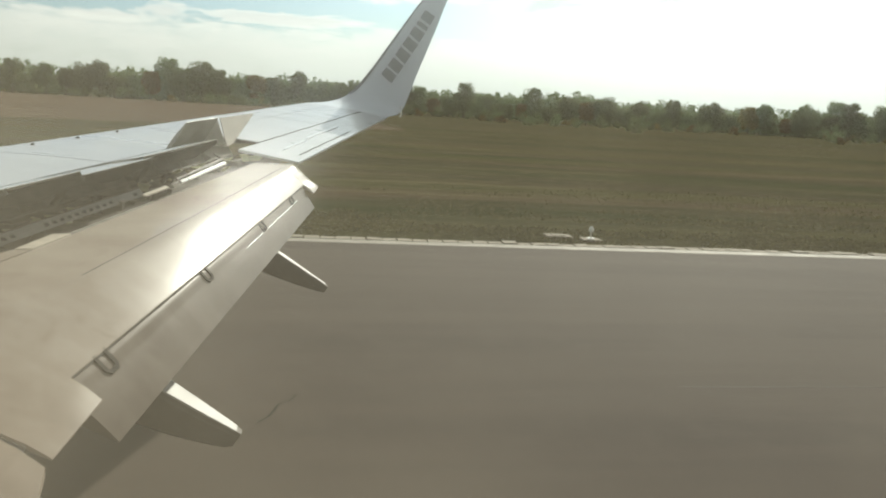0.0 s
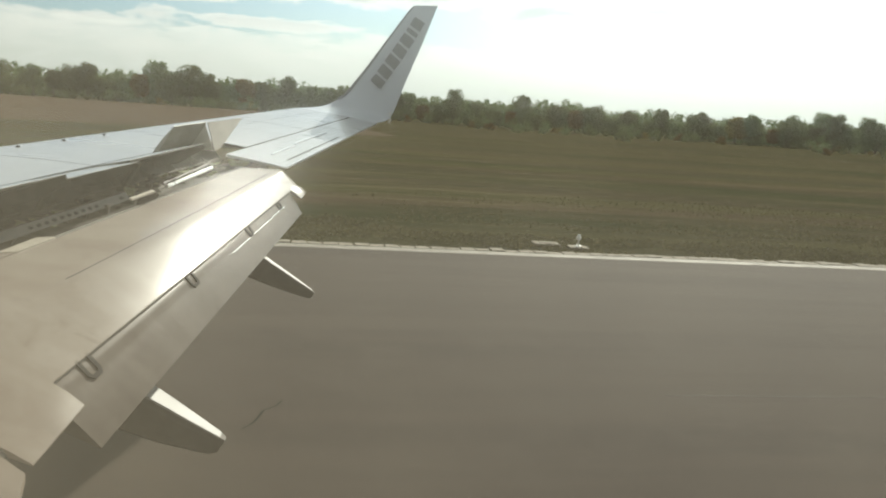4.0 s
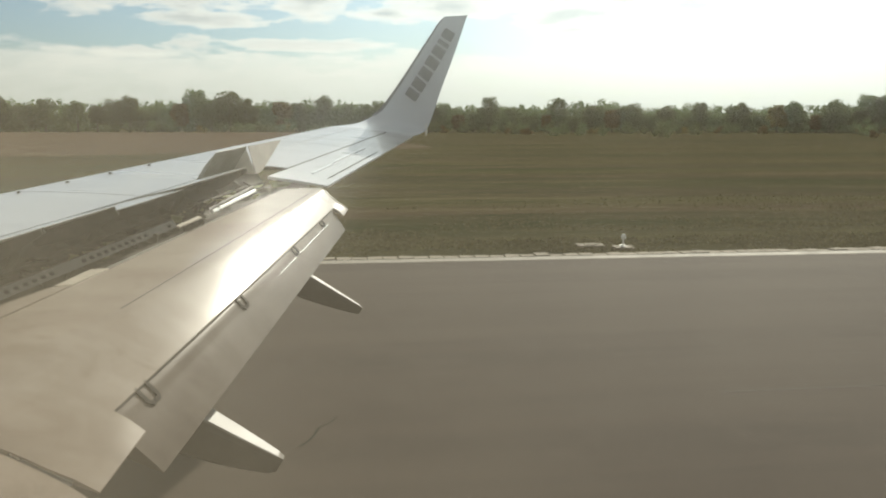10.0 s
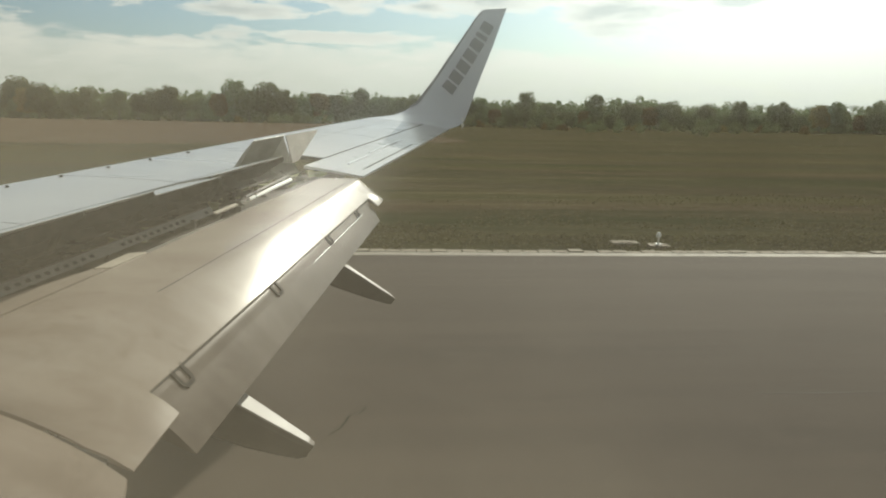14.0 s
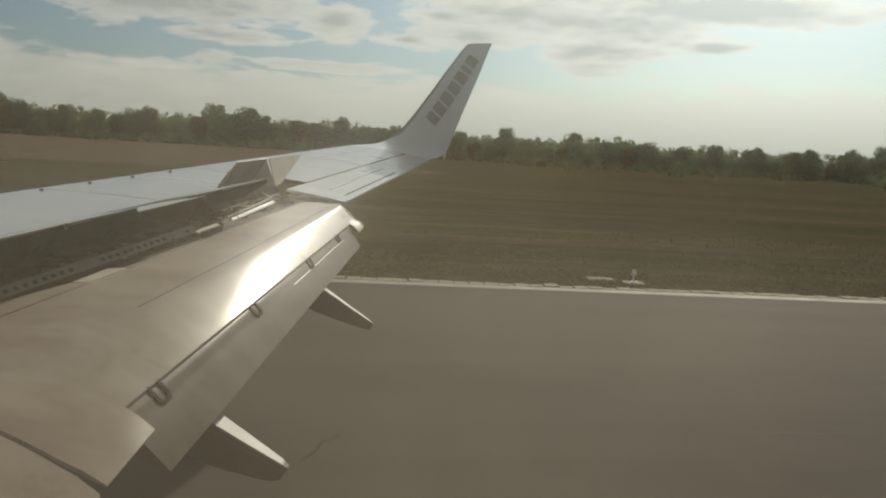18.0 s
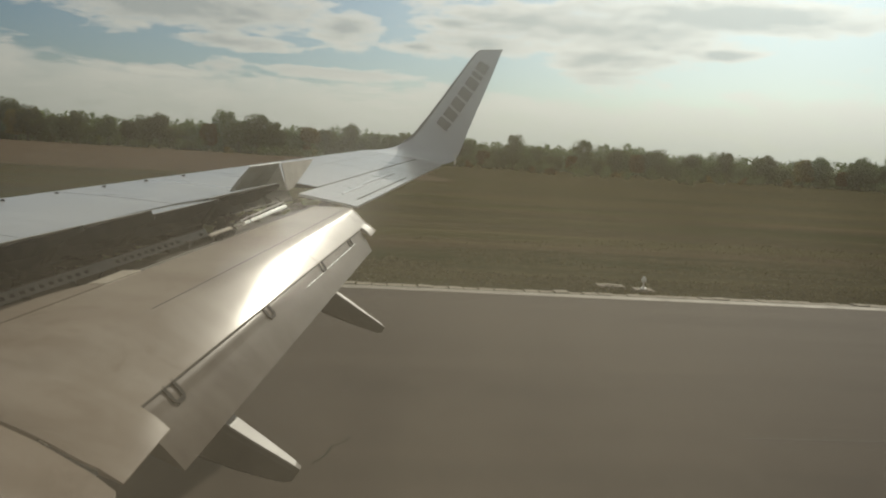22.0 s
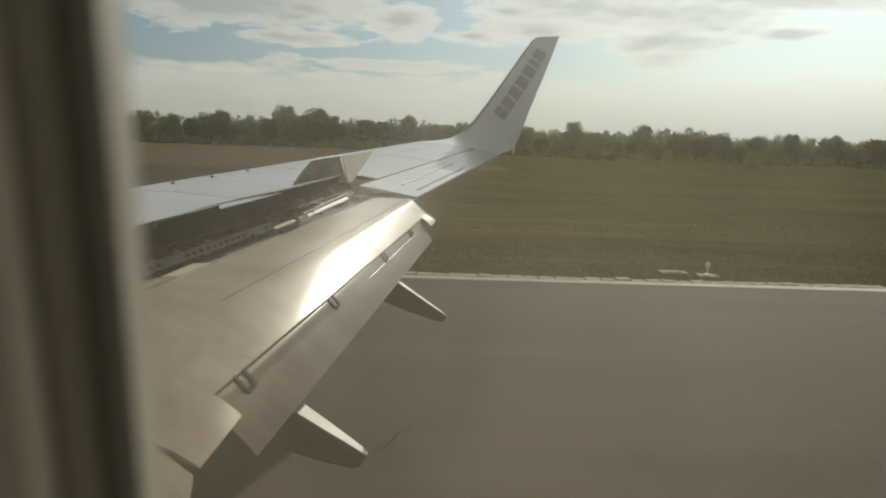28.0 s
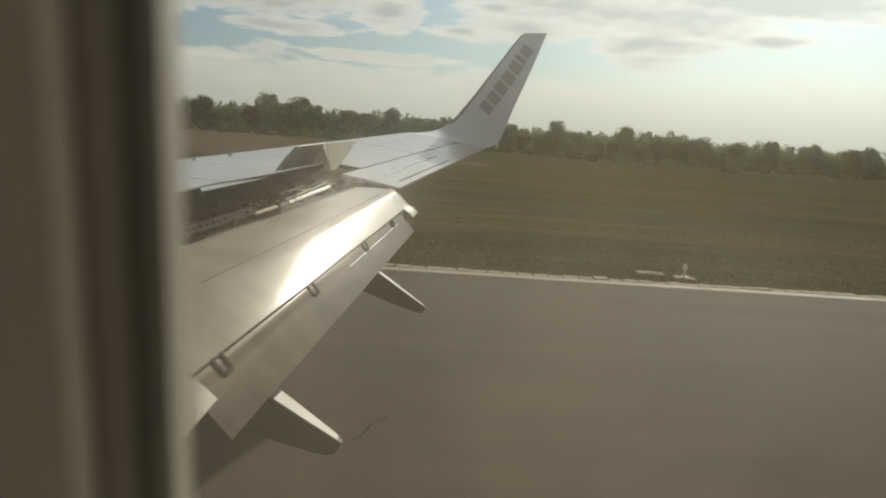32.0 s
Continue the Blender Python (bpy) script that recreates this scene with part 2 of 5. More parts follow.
def ground_paint(name, tones, rough=0.95, turn=0.0, spec=0.0, band=0.0, relief=0.5):
    """Grass, earth or asphalt in world metres: broad patches, long streaks along the runway and fine grain."""
    m = bpy.data.materials.new(name)
    m.use_nodes = True
    k = Nodes(m.node_tree)
    vec = k.add("ShaderNodeNewGeometry").outputs["Position"]
    vec = k.add("ShaderNodeMapping", {"Vector": vec, "Rotation": (0, 0, -turn)}).outputs[0]
    broad = k.noise(k.add("ShaderNodeMapping", {"Vector": vec, "Scale": (0.25, 1, 1)}).outputs[0], 0.035, 4.0)
    streak = k.noise(k.add("ShaderNodeMapping", {"Vector": vec, "Scale": (0.08, 1, 1)}).outputs[0], 0.55, 5.0, 0.6)
    patch = k.noise(vec, 0.9, 6.0, 0.65)
    grain = k.noise(vec, 14.0, 4.0, 0.7)
    a, b, c, d = tones
    col = k.mix(k.ramp(broad, (0.38, 0.0), (0.62, 1.0)), a, b)
    col = k.mix(k.math("MULTIPLY", k.ramp(streak, (0.42, 0.0), (0.64, 1.0)), 0.6), col, c)
    col = k.mix(k.math("MULTIPLY", k.ramp(patch, (0.48, 0.0), (0.68, 1.0)), 0.75), col, d)
    if band:
        # mown strips along the runway, dry reddish stretches, dark weedy clumps and pale straw
        def lay(stretch, shift, scale, lo, hi, amount, tone, detail=4.0):
            f = k.noise(k.add("ShaderNodeMapping", {"Vector": vec, "Scale": (stretch, 1, 1), "Location": (0, shift, 0)}).outputs[0], scale, detail, 0.6, 0.2)
            return k.mix(k.math("MULTIPLY", k.ramp(f, (lo, 0.0), (hi, 1.0)), amount), col, tone)
        col = lay(0.012, 3.0, 0.085, 0.40, 0.58, band, (0.032, 0.036, 0.017))
        col = lay(0.012, 41.0, 0.06, 0.46, 0.62, band, (0.062, 0.043, 0.030))
        col = lay(0.16, 17.0, 0.16, 0.52, 0.64, 0.80, (0.020, 0.024, 0.010), 6.0)
        col = lay(0.10, 29.0, 0.30, 0.53, 0.66, 0.65, (0.080, 0.068, 0.038), 6.0)
        col = lay(0.02, 61.0, 0.12, 0.50, 0.60, 0.55, (0.052, 0.050, 0.022), 3.0)
        col = lay(0.30, 5.0, 0.9, 0.53, 0.68, 0.60, (0.019, 0.020, 0.010), 5.0)
    col = k.mix(0.5, col, k.mix(k.ramp(grain, (0.3, 0.0), (0.7, 1.0)), (0.45, 0.45, 0.45), (0.62, 0.62, 0.62)), "OVERLAY")
    bump = k.add("ShaderNodeBump", {"Strength": relief, "Distance": 0.05, "Height": k.math("ADD", patch, grain)}).outputs[0]
    s = k.add("ShaderNodeBsdfPrincipled", {"Base Color": col, "Roughness": rough, "Normal": bump, "Specular IOR Level": spec})
    k.add("ShaderNodeOutputMaterial", {"Surface": s.outputs[0]})
    return m


def leaf_paint(name, a, b):
    m = bpy.data.materials.new(name)
    m.use_nodes = True
    k = Nodes(m.node_tree)
    geo = k.add("ShaderNodeNewGeometry")
    one = k.add("ShaderNodeObjectInfo").outputs["Random"]
    col = k.mix(geo.outputs["Random Per Island"], a, b)
    hsv = k.add("ShaderNodeHueSaturation", {"Hue": k.math("ADD", k.math("MULTIPLY", one, 0.06), 0.455), "Saturation": 0.95,
                                            "Value": k.math("ADD", k.math("MULTIPLY", one, 0.6), 0.7), "Color": col}).outputs[0]
    d = k.add("ShaderNodeBsdfDiffuse", {"Color": hsv})
    t = k.add("ShaderNodeBsdfTranslucent", {"Color": hsv})
    s = k.add("ShaderNodeMixShader", {0: 0.36, 1: d.outputs[0], 2: t.outputs[0]})
    k.add("ShaderNodeOutputMaterial", {"Surface": s.outputs[0]})
    return m


def dusty_pane(name):
    """Scratched, dusty acrylic: clear, with a thin film that scatters the light falling on it."""
    m = bpy.data.materials.new(name)
    m.use_nodes = True
    k = Nodes(m.node_tree)
    vec = k.add("ShaderNodeTexCoord").outputs["Object"]
    film = k.noise(vec, 7.0, 3.0)
    smear = k.noise(k.add("ShaderNodeMapping", {"Vector": vec, "Scale": (5, 1, 0.5)}).outputs[0], 22.0, 3.0)
    amount = k.math("ADD", k.math("MULTIPLY", k.ramp(film, (0.3, 0.15), (0.75, 1.0)), 0.056), k.math("MULTIPLY", smear, 0.024))
    # film density mimics the veil round the glint; greasy smudge aft hazes the trees
    xyz = k.add("ShaderNodeSeparateXYZ", {0: vec})
    front = k.math("MULTIPLY", k.math("SUBTRACT", xyz.outputs[0], 9.0), 2.0)
    amount = k.math("MULTIPLY", amount, k.ramp(front, (0.16, 0.75), (0.38, 0.95), (0.54, 0.8), (0.70, 0.5)))
    sx = k.math("DIVIDE", k.math("SUBTRACT", xyz.outputs[0], 9.315), 0.10)
    sz = k.math("DIVIDE", k.math("SUBTRACT", xyz.outputs[2], 3.660), 0.028)
    far = k.math("SQRT", k.math("ADD", k.math("MULTIPLY", sx, sx), k.math("MULTIPLY", sz, sz)))
    amount = k.math("ADD", amount, k.math("MULTIPLY", k.ramp(far, (0.0, 1.0), (1.0, 0.0)), k.math("MULTIPLY", film, 0.06)))
    clear = k.add("ShaderNodeBsdfTransparent", {"Color": (0.97, 0.97, 0.94, 1)})
    dust = k.add("ShaderNodeBsdfTranslucent", {"Color": (0.88, 0.78, 0.58, 1)})
    # fine scratches spread bright light a little
    haze = k.add("ShaderNodeBsdfRefraction", {"Color": (0.97, 0.96, 0.92, 1), "Roughness": 0.62, "IOR": 1.12})
    s = k.add("ShaderNodeMixShader", {0: 0.16, 1: clear.outputs[0], 2: haze.outputs[0]})
    s = k.add("ShaderNodeMixShader", {0: amount, 1: s.outputs[0], 2: dust.outputs[0]})
    k.add("ShaderNodeOutputMaterial", {"Surface": s.outputs[0]})
    return m


RUN = math.atan(0.045)           # the runway's heading against the aeroplane
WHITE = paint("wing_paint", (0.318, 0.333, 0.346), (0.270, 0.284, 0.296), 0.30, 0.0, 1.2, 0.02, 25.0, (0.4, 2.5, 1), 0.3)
# blue cast puts the winglet's skylit shade side into its white
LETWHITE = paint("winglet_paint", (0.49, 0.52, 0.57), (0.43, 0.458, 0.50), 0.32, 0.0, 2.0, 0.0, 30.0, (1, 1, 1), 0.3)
GREYBLOCK = paint("marking_grey", (0.130, 0.136, 0.150), (0.160, 0.166, 0.178), 0.45)
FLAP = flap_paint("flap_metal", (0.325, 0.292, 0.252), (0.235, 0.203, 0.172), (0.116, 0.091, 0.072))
# flap metal toned down to stand in for the aft flap's duller reflection
AFTFLAP = flap_paint("aft_flap_dimmed", (0.178, 0.157, 0.136), (0.108, 0.092, 0.079), (0.062, 0.050, 0.041), 1.15, 0.25)
FLAPEDGE = paint("bare_metal", (0.70, 0.69, 0.66), (0.6, 0.59, 0.56), 0.26, 0.85, 5.0)
# lit and shaded tones of one fairing paint: sunlit top, shaded sides
FAIRTOP = paint("fairing_lit_top", (0.195, 0.184, 0.166), (0.150, 0.141, 0.126), 0.6, 0.0, 3.0, 0.0, 30.0)
FAIRING = paint("fairing_shaded", (0.118, 0.106, 0.093), (0.088, 0.079, 0.069), 0.6, 0.0, 3.0, 0.0, 30.0)
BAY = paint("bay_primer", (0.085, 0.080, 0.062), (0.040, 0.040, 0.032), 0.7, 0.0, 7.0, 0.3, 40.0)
UNDER = paint("spoiler_underside", (0.36, 0.35, 0.31), (0.27, 0.26, 0.23), 0.5, 0.0, 4.0, 0.05, 30.0)
STRIP = paint("strip_grey", (0.090, 0.085, 0.074), (0.060, 0.057, 0.050), 0.55, 0.0, 5.0)
CREAM = paint("cream_paint", (0.42, 0.385, 0.32), (0.33, 0.30, 0.25), 0.5, 0.0, 4.0, 0.03, 25.0)
TAN = paint("tan_primer", (0.26, 0.235, 0.19), (0.19, 0.172, 0.14), 0.5, 0.0, 5.0, 0.05, 30.0)
OLIVE = paint("olive_primer", (0.26, 0.27, 0.16), (0.16, 0.17, 0.10), 0.6, 0.0, 9.0, 0.1, 40.0)
DARK = paint("dark_fitting", (0.022, 0.02, 0.018), (0.035, 0.032, 0.03), 0.85)
SEAL = paint("gap_seal", (0.09, 0.085, 0.08), (0.05, 0.05, 0.05), 0.8)
ROD = paint("actuator_rod", (0.75, 0.74, 0.70), (0.6, 0.58, 0.55), 0.3, 0.8)
LINER = paint("cabin_liner", (0.78, 0.70, 0.56), (0.72, 0.64, 0.51), 0.6, 0.0, 12.0, 0.05, 200.0)
GASKET = paint("window_gasket", (0.315, 0.264, 0.190), (0.357, 0.303, 0.224), 0.6)
RETAINER = paint("window_retainer", (0.23, 0.205, 0.15), (0.19, 0.17, 0.125), 0.5, 0.0, 30.0)
LIP = paint("window_lip", (0.26, 0.245, 0.20), (0.21, 0.195, 0.16), 0.45)
PANE = dusty_pane("dusty_acrylic")
ASPHALT = ground_paint("asphalt", ((0.0425, 0.0335, 0.0255), (0.0465, 0.0370, 0.0285), (0.0275, 0.0215, 0.0170), (0.0435, 0.0355, 0.0275)), 0.92, RUN, 0.08, 0.0, 0.12)
GRASS = ground_paint("dry_grass", ((0.034, 0.0305, 0.0175), (0.044, 0.035, 0.024), (0.023, 0.0245, 0.0135), (0.058, 0.049, 0.028)), 0.95, RUN, 0.0, 0.45)
LINE = paint("line_paint", (0.27, 0.25, 0.21), (0.16, 0.148, 0.124), 0.7, 0.0, 1.5, 0.2, 18.0)
CONCRETE = paint("edge_concrete", (0.25, 0.225, 0.18), (0.17, 0.152, 0.122), 0.85, 0.0, 3.0, 0.3, 30.0)
TAR = paint("crack_tar", (0.014, 0.012, 0.010), (0.022, 0.019, 0.016), 0.97)
for m in (TAR, LINE, CONCRETE, DARK, SEAL, FAIRING):
    for n in m.node_tree.nodes:
        if n.type == "BSDF_PRINCIPLED":
            n.inputs["Specular IOR Level"].default_value = 0.04
RUBBER = paint("rubber_streak", (0.028, 0.022, 0.017), (0.034, 0.027, 0.021), 0.95, 0.0, 2.0, 0.0, 20.0, (0.2, 3, 1))
BLADE = leaf_paint("grass_blades", (0.054, 0.053, 0.024), (0.092, 0.082, 0.040))
LEAF = leaf_paint("leaves", (0.082, 0.112, 0.056), (0.160, 0.188, 0.094))
LEAFDRY = leaf_paint("autumn_leaves", (0.11, 0.10, 0.030), (0.17, 0.135, 0.045))
BARK = paint("bark", (0.08, 0.065, 0.05), (0.13, 0.11, 0.085), 0.9, 0.0, 3.0, 0.4, 20.0)
# distance haze is painted into the hills as a bluish pale tone
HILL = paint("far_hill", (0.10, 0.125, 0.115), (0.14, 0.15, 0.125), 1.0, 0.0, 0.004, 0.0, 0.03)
LAMPGLASS = paint("lamp_glass", (0.75, 0.75, 0.70), (0.65, 0.65, 0.6), 0.2)


# ---- mesh helpers ----
def link(name, bm, material, parent=None, label="", smooth=False):
    me = bpy.data.meshes.new(name)
    bmesh.ops.recalc_face_normals(bm, faces=bm.faces)
    bm.to_mesh(me)
    bm.free()
    for m in material if isinstance(material, (list, tuple)) else (material,):
        me.materials.append(m)
    if smooth:
        for p in me.polygons:
            p.use_smooth = True
        me.set_sharp_from_angle(angle=radians(28))
    ob = new(name, me)
    ob.parent = parent
    if label:
        ob["label"] = label
    return ob


part = link


def empty(name, at=(0, 0, 0)):
    ob = new(name)
    ob.location = at
    return ob


def loft(sections, caps=True, closed=True):
    """A skin through rings of points; every ring has the same number of points."""
    bm = bmesh.new()
    rings = [[bm.verts.new(p) for p in s] for s in sections]
    n = len(rings[0])
    for a, b in zip(rings, rings[1:]):
        for i in range(n if closed else n - 1):
            j = (i + 1) % n
            bm.faces.new((a[i], a[j], b[j], b[i]))
    if caps and closed:
        bm.faces.new(rings[0])
        bm.faces.new(list(reversed(rings[-1])))
    return bm


def box(bm, lo, hi, m=None):
    vs = [bm.verts.new(((m @ Vector(p)) if m else Vector(p))) for p in
          ((lo[0], lo[1], lo[2]), (hi[0], lo[1], lo[2]), (hi[0], hi[1], lo[2]), (lo[0], hi[1], lo[2]),
           (lo[0], lo[1], hi[2]), (hi[0], lo[1], hi[2]), (hi[0], hi[1], hi[2]), (lo[0], hi[1], hi[2]))]
    for f in ((0, 3, 2, 1), (4, 5, 6, 7), (0, 1, 5, 4), (1, 2, 6, 5), (2, 3, 7, 6), (3, 0, 4, 7)):
        bm.faces.new([vs[i] for i in f])
    return bm


def tube(bm, a, b, r0, r1, n=8):
    a, b = Vector(a), Vector(b)
    q = (b - a).to_track_quat("Z", "Y")
    rings = [[bm.verts.new(p + q @ Vector((r * math.cos(t), r * math.sin(t), 0))) for t in [2 * math.pi * i / n for i in range(n)]]
             for p, r in ((a, r0), (b, r1))]
    for i in range(n):
        j = (i + 1) % n
        bm.faces.new((rings[0][i], rings[0][j], rings[1][j], rings[1][i]))
    bm.faces.new(list(reversed(rings[0])))
    bm.faces.new(rings[1])
    return bm


def slab(quads, thick, down=(0, 0, -1)):
    """A sheet of quads (a strip of point pairs) with a thickness."""
    d = Vector(down) * thick
    return loft([[Vector(a), Vector(b), Vector(b) + d, Vector(a) + d] for a, b in quads])


# ---- the aeroplane: wing, flaps, spoilers, winglet ----
plane = tagged(empty("aeroplane", (0, 0, 0)), "white airliner with extended flaps and raised spoilers, on the runway", "aeroplane")


def chord(y):
    return 1.25 + 0.224 * (17.16 - y)


def lead(y):
    return 0.522 * y + 0.05


def crest(y, s):
    """The upper skin's height at the span y and the chord fraction s."""
    return 1.95 + 0.112 * (y - 1.88) + 0.07 + 0.06 * (1 - min(max(s, 0), 1)) ** 2 + chord(y) * (0.012 * math.sin(math.pi * min(max(s, 0), 1)) - 0.075 * s * s)


def skin(y, s, lift=0.0):
    return Vector((lead(y) + s * chord(y), y, crest(y, s) + lift))


def belly(y, s):
    t = 0.115 * chord(y) * max(0.12, (1.5 * math.sqrt(max(s, 0)) - 1.5 * s)) if s > 0.02 else 0.01
    return skin(y, s) - Vector((0, 0, t))


def skin_panel(name, y0, y1, s0, s1, parent, material, thick=0.012, gap=0.006, ny=6, ns=6, label="", lift=0.0):
    """One sheet of the upper skin, with a fine gap round it."""
    g0 = gap / chord(y0)
    rows = []
    for i in range(ny + 1):
        y = y0 + gap + (y1 - y0 - 2 * gap) * i / ny
        top = [skin(y, s0 + g0 + (s1 - s0 - 2 * g0) * j / ns, lift) for j in range(ns + 1)]
        rows.append(top + [p - Vector((0, 0, thick)) for p in reversed(top)])
    return part(name, loft(rows), material, parent, label, True)


def build_wing():
    ys = [1.72, 3.5, 5.2, 7.0, 9.0, 11.0, 12.72, 13.5, 15.0, 16.45]
    # the box under the skin, its belly and the dark gap seal
    secs = []
    for y in ys:
        end = 0.50 if y <= 12.72 else 0.97
        top = [skin(y, end * j / 8, -0.02) for j in range(9)]
        bot = [belly(y, end * j / 8) for j in range(9)]
        secs.append(top + list(reversed(bot)))
    wing = part("wing", loft(secs), SEAL, plane, "white painted swept wing", False)
    # nose of the leading edge
    nose = []
    for y in ys:
        r = 0.035 * chord(y)
        c = skin(y, 0.0) - Vector((0, 0, r))
        nose.append([c + Vector((-r * 1.2 * math.cos(a), 0, r * math.sin(a))) for a in [math.pi * (i / 8 - 0.5) for i in range(9)]] + [c + Vector((0.05, 0, -r)), c + Vector((0.05, 0, r))])
    part("leading_edge", loft(nose), FLAPEDGE, wing, "bare metal leading edge", True)
    # upper skin sheets ahead of the spoilers
    cuts = [1.72, 4.2, 6.4, 8.7, 10.62, 12.72]
    for a, b in zip(cuts, cuts[1:]):
        skin_panel("skin_panel", a, b, 0.0, 0.475, wing, WHITE, gap=0.009, ns=12)
    # outboard: fixed skin and the aileron
    for a, b in ((12.72, 14.6), (14.6, 16.45)):
        skin_panel("skin_panel", a, b, 0.0, 0.30, wing, WHITE)
        skin_panel("skin_panel", a, b, 0.30, 0.68, wing, WHITE)
    secs = []
    for y in (12.15, 13.5, 15.0, 16.1):
        top = [skin(y, s) for s in (0.69, 0.8, 0.9, 1.0)]
        secs.append(top + [top[3] - Vector((0, 0, 0.02)), top[0] - Vector((0, 0, 0.035))])
    ail = part("aileron", loft(secs), WHITE, plane, "white aileron", False)
    for y0, y1, s in ((12.6, 13.35, 0.84), (13.45, 14.7, 0.82)):
        part("balance_slot", slab([(skin(y0, s, 0.012), skin(y0, s + 0.012, 0.012)), (skin(y1, s, 0.012), skin(y1, s + 0.012, 0.012))], 0.01), LETWHITE, ail, "light strip")
    part("tab_gap", slab([(skin(12.5, 0.945, 0.003), skin(12.5, 0.953, 0.003)), (skin(14.6, 0.945, 0.003), skin(14.6, 0.953, 0.003))], 0.004), SEAL, ail, "dark seam")
    part("fixed_edge", slab([(skin(12.72, 0.682, 0.002), skin(12.72, 0.692, 0.002)), (skin(16.4, 0.682, 0.002), skin(16.4, 0.692, 0.002))], 0.006), SEAL, ail, "dark seam")
    part("tip_skin", loft([[skin(y, s) for s in (0.70, 0.85, 1.0)] + [skin(y, 1.0) - Vector((0, 0, 0.03)), skin(y, 0.7) - Vector((0, 0, 0.06))] for y in (16.11, 16.45)]), WHITE, wing)
    # small studs along the leading edge
    for i in range(11):
        y = 9.38 + 0.578 * i
        if y > 12.6:
            break
        bm = bmesh.new()
        p = skin(y, 0.05)
        tube(bm, p, p + Vector((0, 0, 0.012)), 0.026, 0.020, 8)
        tube(bm, p + Vector((0, 0, 0.012)), p + Vector((0, 0, 0.02)), 0.014, 0.009, 8)
        part("stud", bm, DARK, wing)
    return wing


wing = build_wing()


def spoiler(y0, y1, angle, label, size=0.42):
    """A hinged panel on the wing's upper side, swung up by an angle."""
    h0, h1 = skin(y0, 0.485), skin(y1, 0.485)
    axis = (h1 - h0).normalized()
    aft = Vector((axis.y, -axis.x, 0)).normalized()
    nrm = axis.cross(aft)
    if nrm.z < 0:
        nrm = -nrm
    slope = Matrix.Rotation(radians(angle), 3, axis)
    if (slope @ aft).z < aft.z:
        slope = Matrix.Rotation(radians(-angle), 3, axis)
    secs = []
    g = 0.012
    for k in range(5):
        f = k / 4
        root = h0 + axis * g + (h1 - h0 - 2 * g * axis) * f
        c = size * chord(y0 + (y1 - y0) * f)
        ring = []
        for u, z in ((0.0, 0.0), (0.5, 0.012), (1.0, 0.0), (1.0, -0.005), (0.5, -0.03), (0.02, -0.05)):
            ring.append(root + slope @ (aft * c * u + nrm * z))
        secs.append(ring)
    sp = part("spoiler", loft(secs), [WHITE, UNDER], plane, label)
    for p in sp.data.polygons:
        if (p.normal @ (slope @ nrm)) < 0.2:
            p.material_index = 1
    # stiffening ribs and the hinge arm under the panel
    n = max(2, int((y1 - y0) / 0.45)) if angle < 20 else 0
    for i in range(n):
        f = (i + 0.5) / n
        root = h0 + (h1 - h0) * f
        c = size * chord(y0 + (y1 - y0) * f)
        bm = bmesh.new()
        tube(bm, root + slope @ (aft * c * 0.12 - nrm * 0.06), root + slope @ (aft * c * 0.8 - nrm * 0.025), 0.018, 0.01, 5)
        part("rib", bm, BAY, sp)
    # added webs at the panel's two ends keep stray sun out of the bay
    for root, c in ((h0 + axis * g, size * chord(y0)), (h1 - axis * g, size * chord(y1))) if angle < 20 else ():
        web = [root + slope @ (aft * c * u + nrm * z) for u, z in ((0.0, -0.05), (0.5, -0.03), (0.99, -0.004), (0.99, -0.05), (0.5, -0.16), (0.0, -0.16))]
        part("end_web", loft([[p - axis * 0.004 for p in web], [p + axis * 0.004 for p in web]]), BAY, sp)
    if angle > 20:
        return sp
    bm = bmesh.new()
    mid = h0 + (h1 - h0) * 0.45
    tube(bm, mid + aft * 0.25 - Vector((0, 0, 0.2)), mid + slope @ (aft * 0.45 - nrm * 0.05), 0.03, 0.025, 8)
    part("actuator", bm, BAY, sp, "dark actuator rod")
    return sp


SPOILERS = [(5.7, 8.3, 14.6, 0.33), (8.3, 9.12, 14.6, 0.33), (9.12, 10.1, 12.5, 0.33), (10.1, 11.48, 14.2, 0.29), (11.5, 12.18, 48, 0.18)]
for y0, y1, a, k in SPOILERS:
    spoiler(y0, y1, a, "raised spoiler panel, steeper than its neighbours" if a > 20 else "raised white spoiler panel", k)

part("end_fence", loft([[Vector((x, y, z)) for x, z in ((7.535, 3.15), (7.871, 3.14), (7.762, 3.488), (7.735, 3.47))] for y in (12.19, 12.205)]), UNDER, plane, "grey plate closing the steep spoiler's end")
part("end_fence", slab([((7.757, 12.522, 3.472), (7.854, 12.447, 3.124)), ((8.08, 13.40, 3.54), (7.908, 12.612, 3.155))], 0.012, (-1, 0, 0)), TAN, plane, "sunlit tan plate beside the steep spoiler")


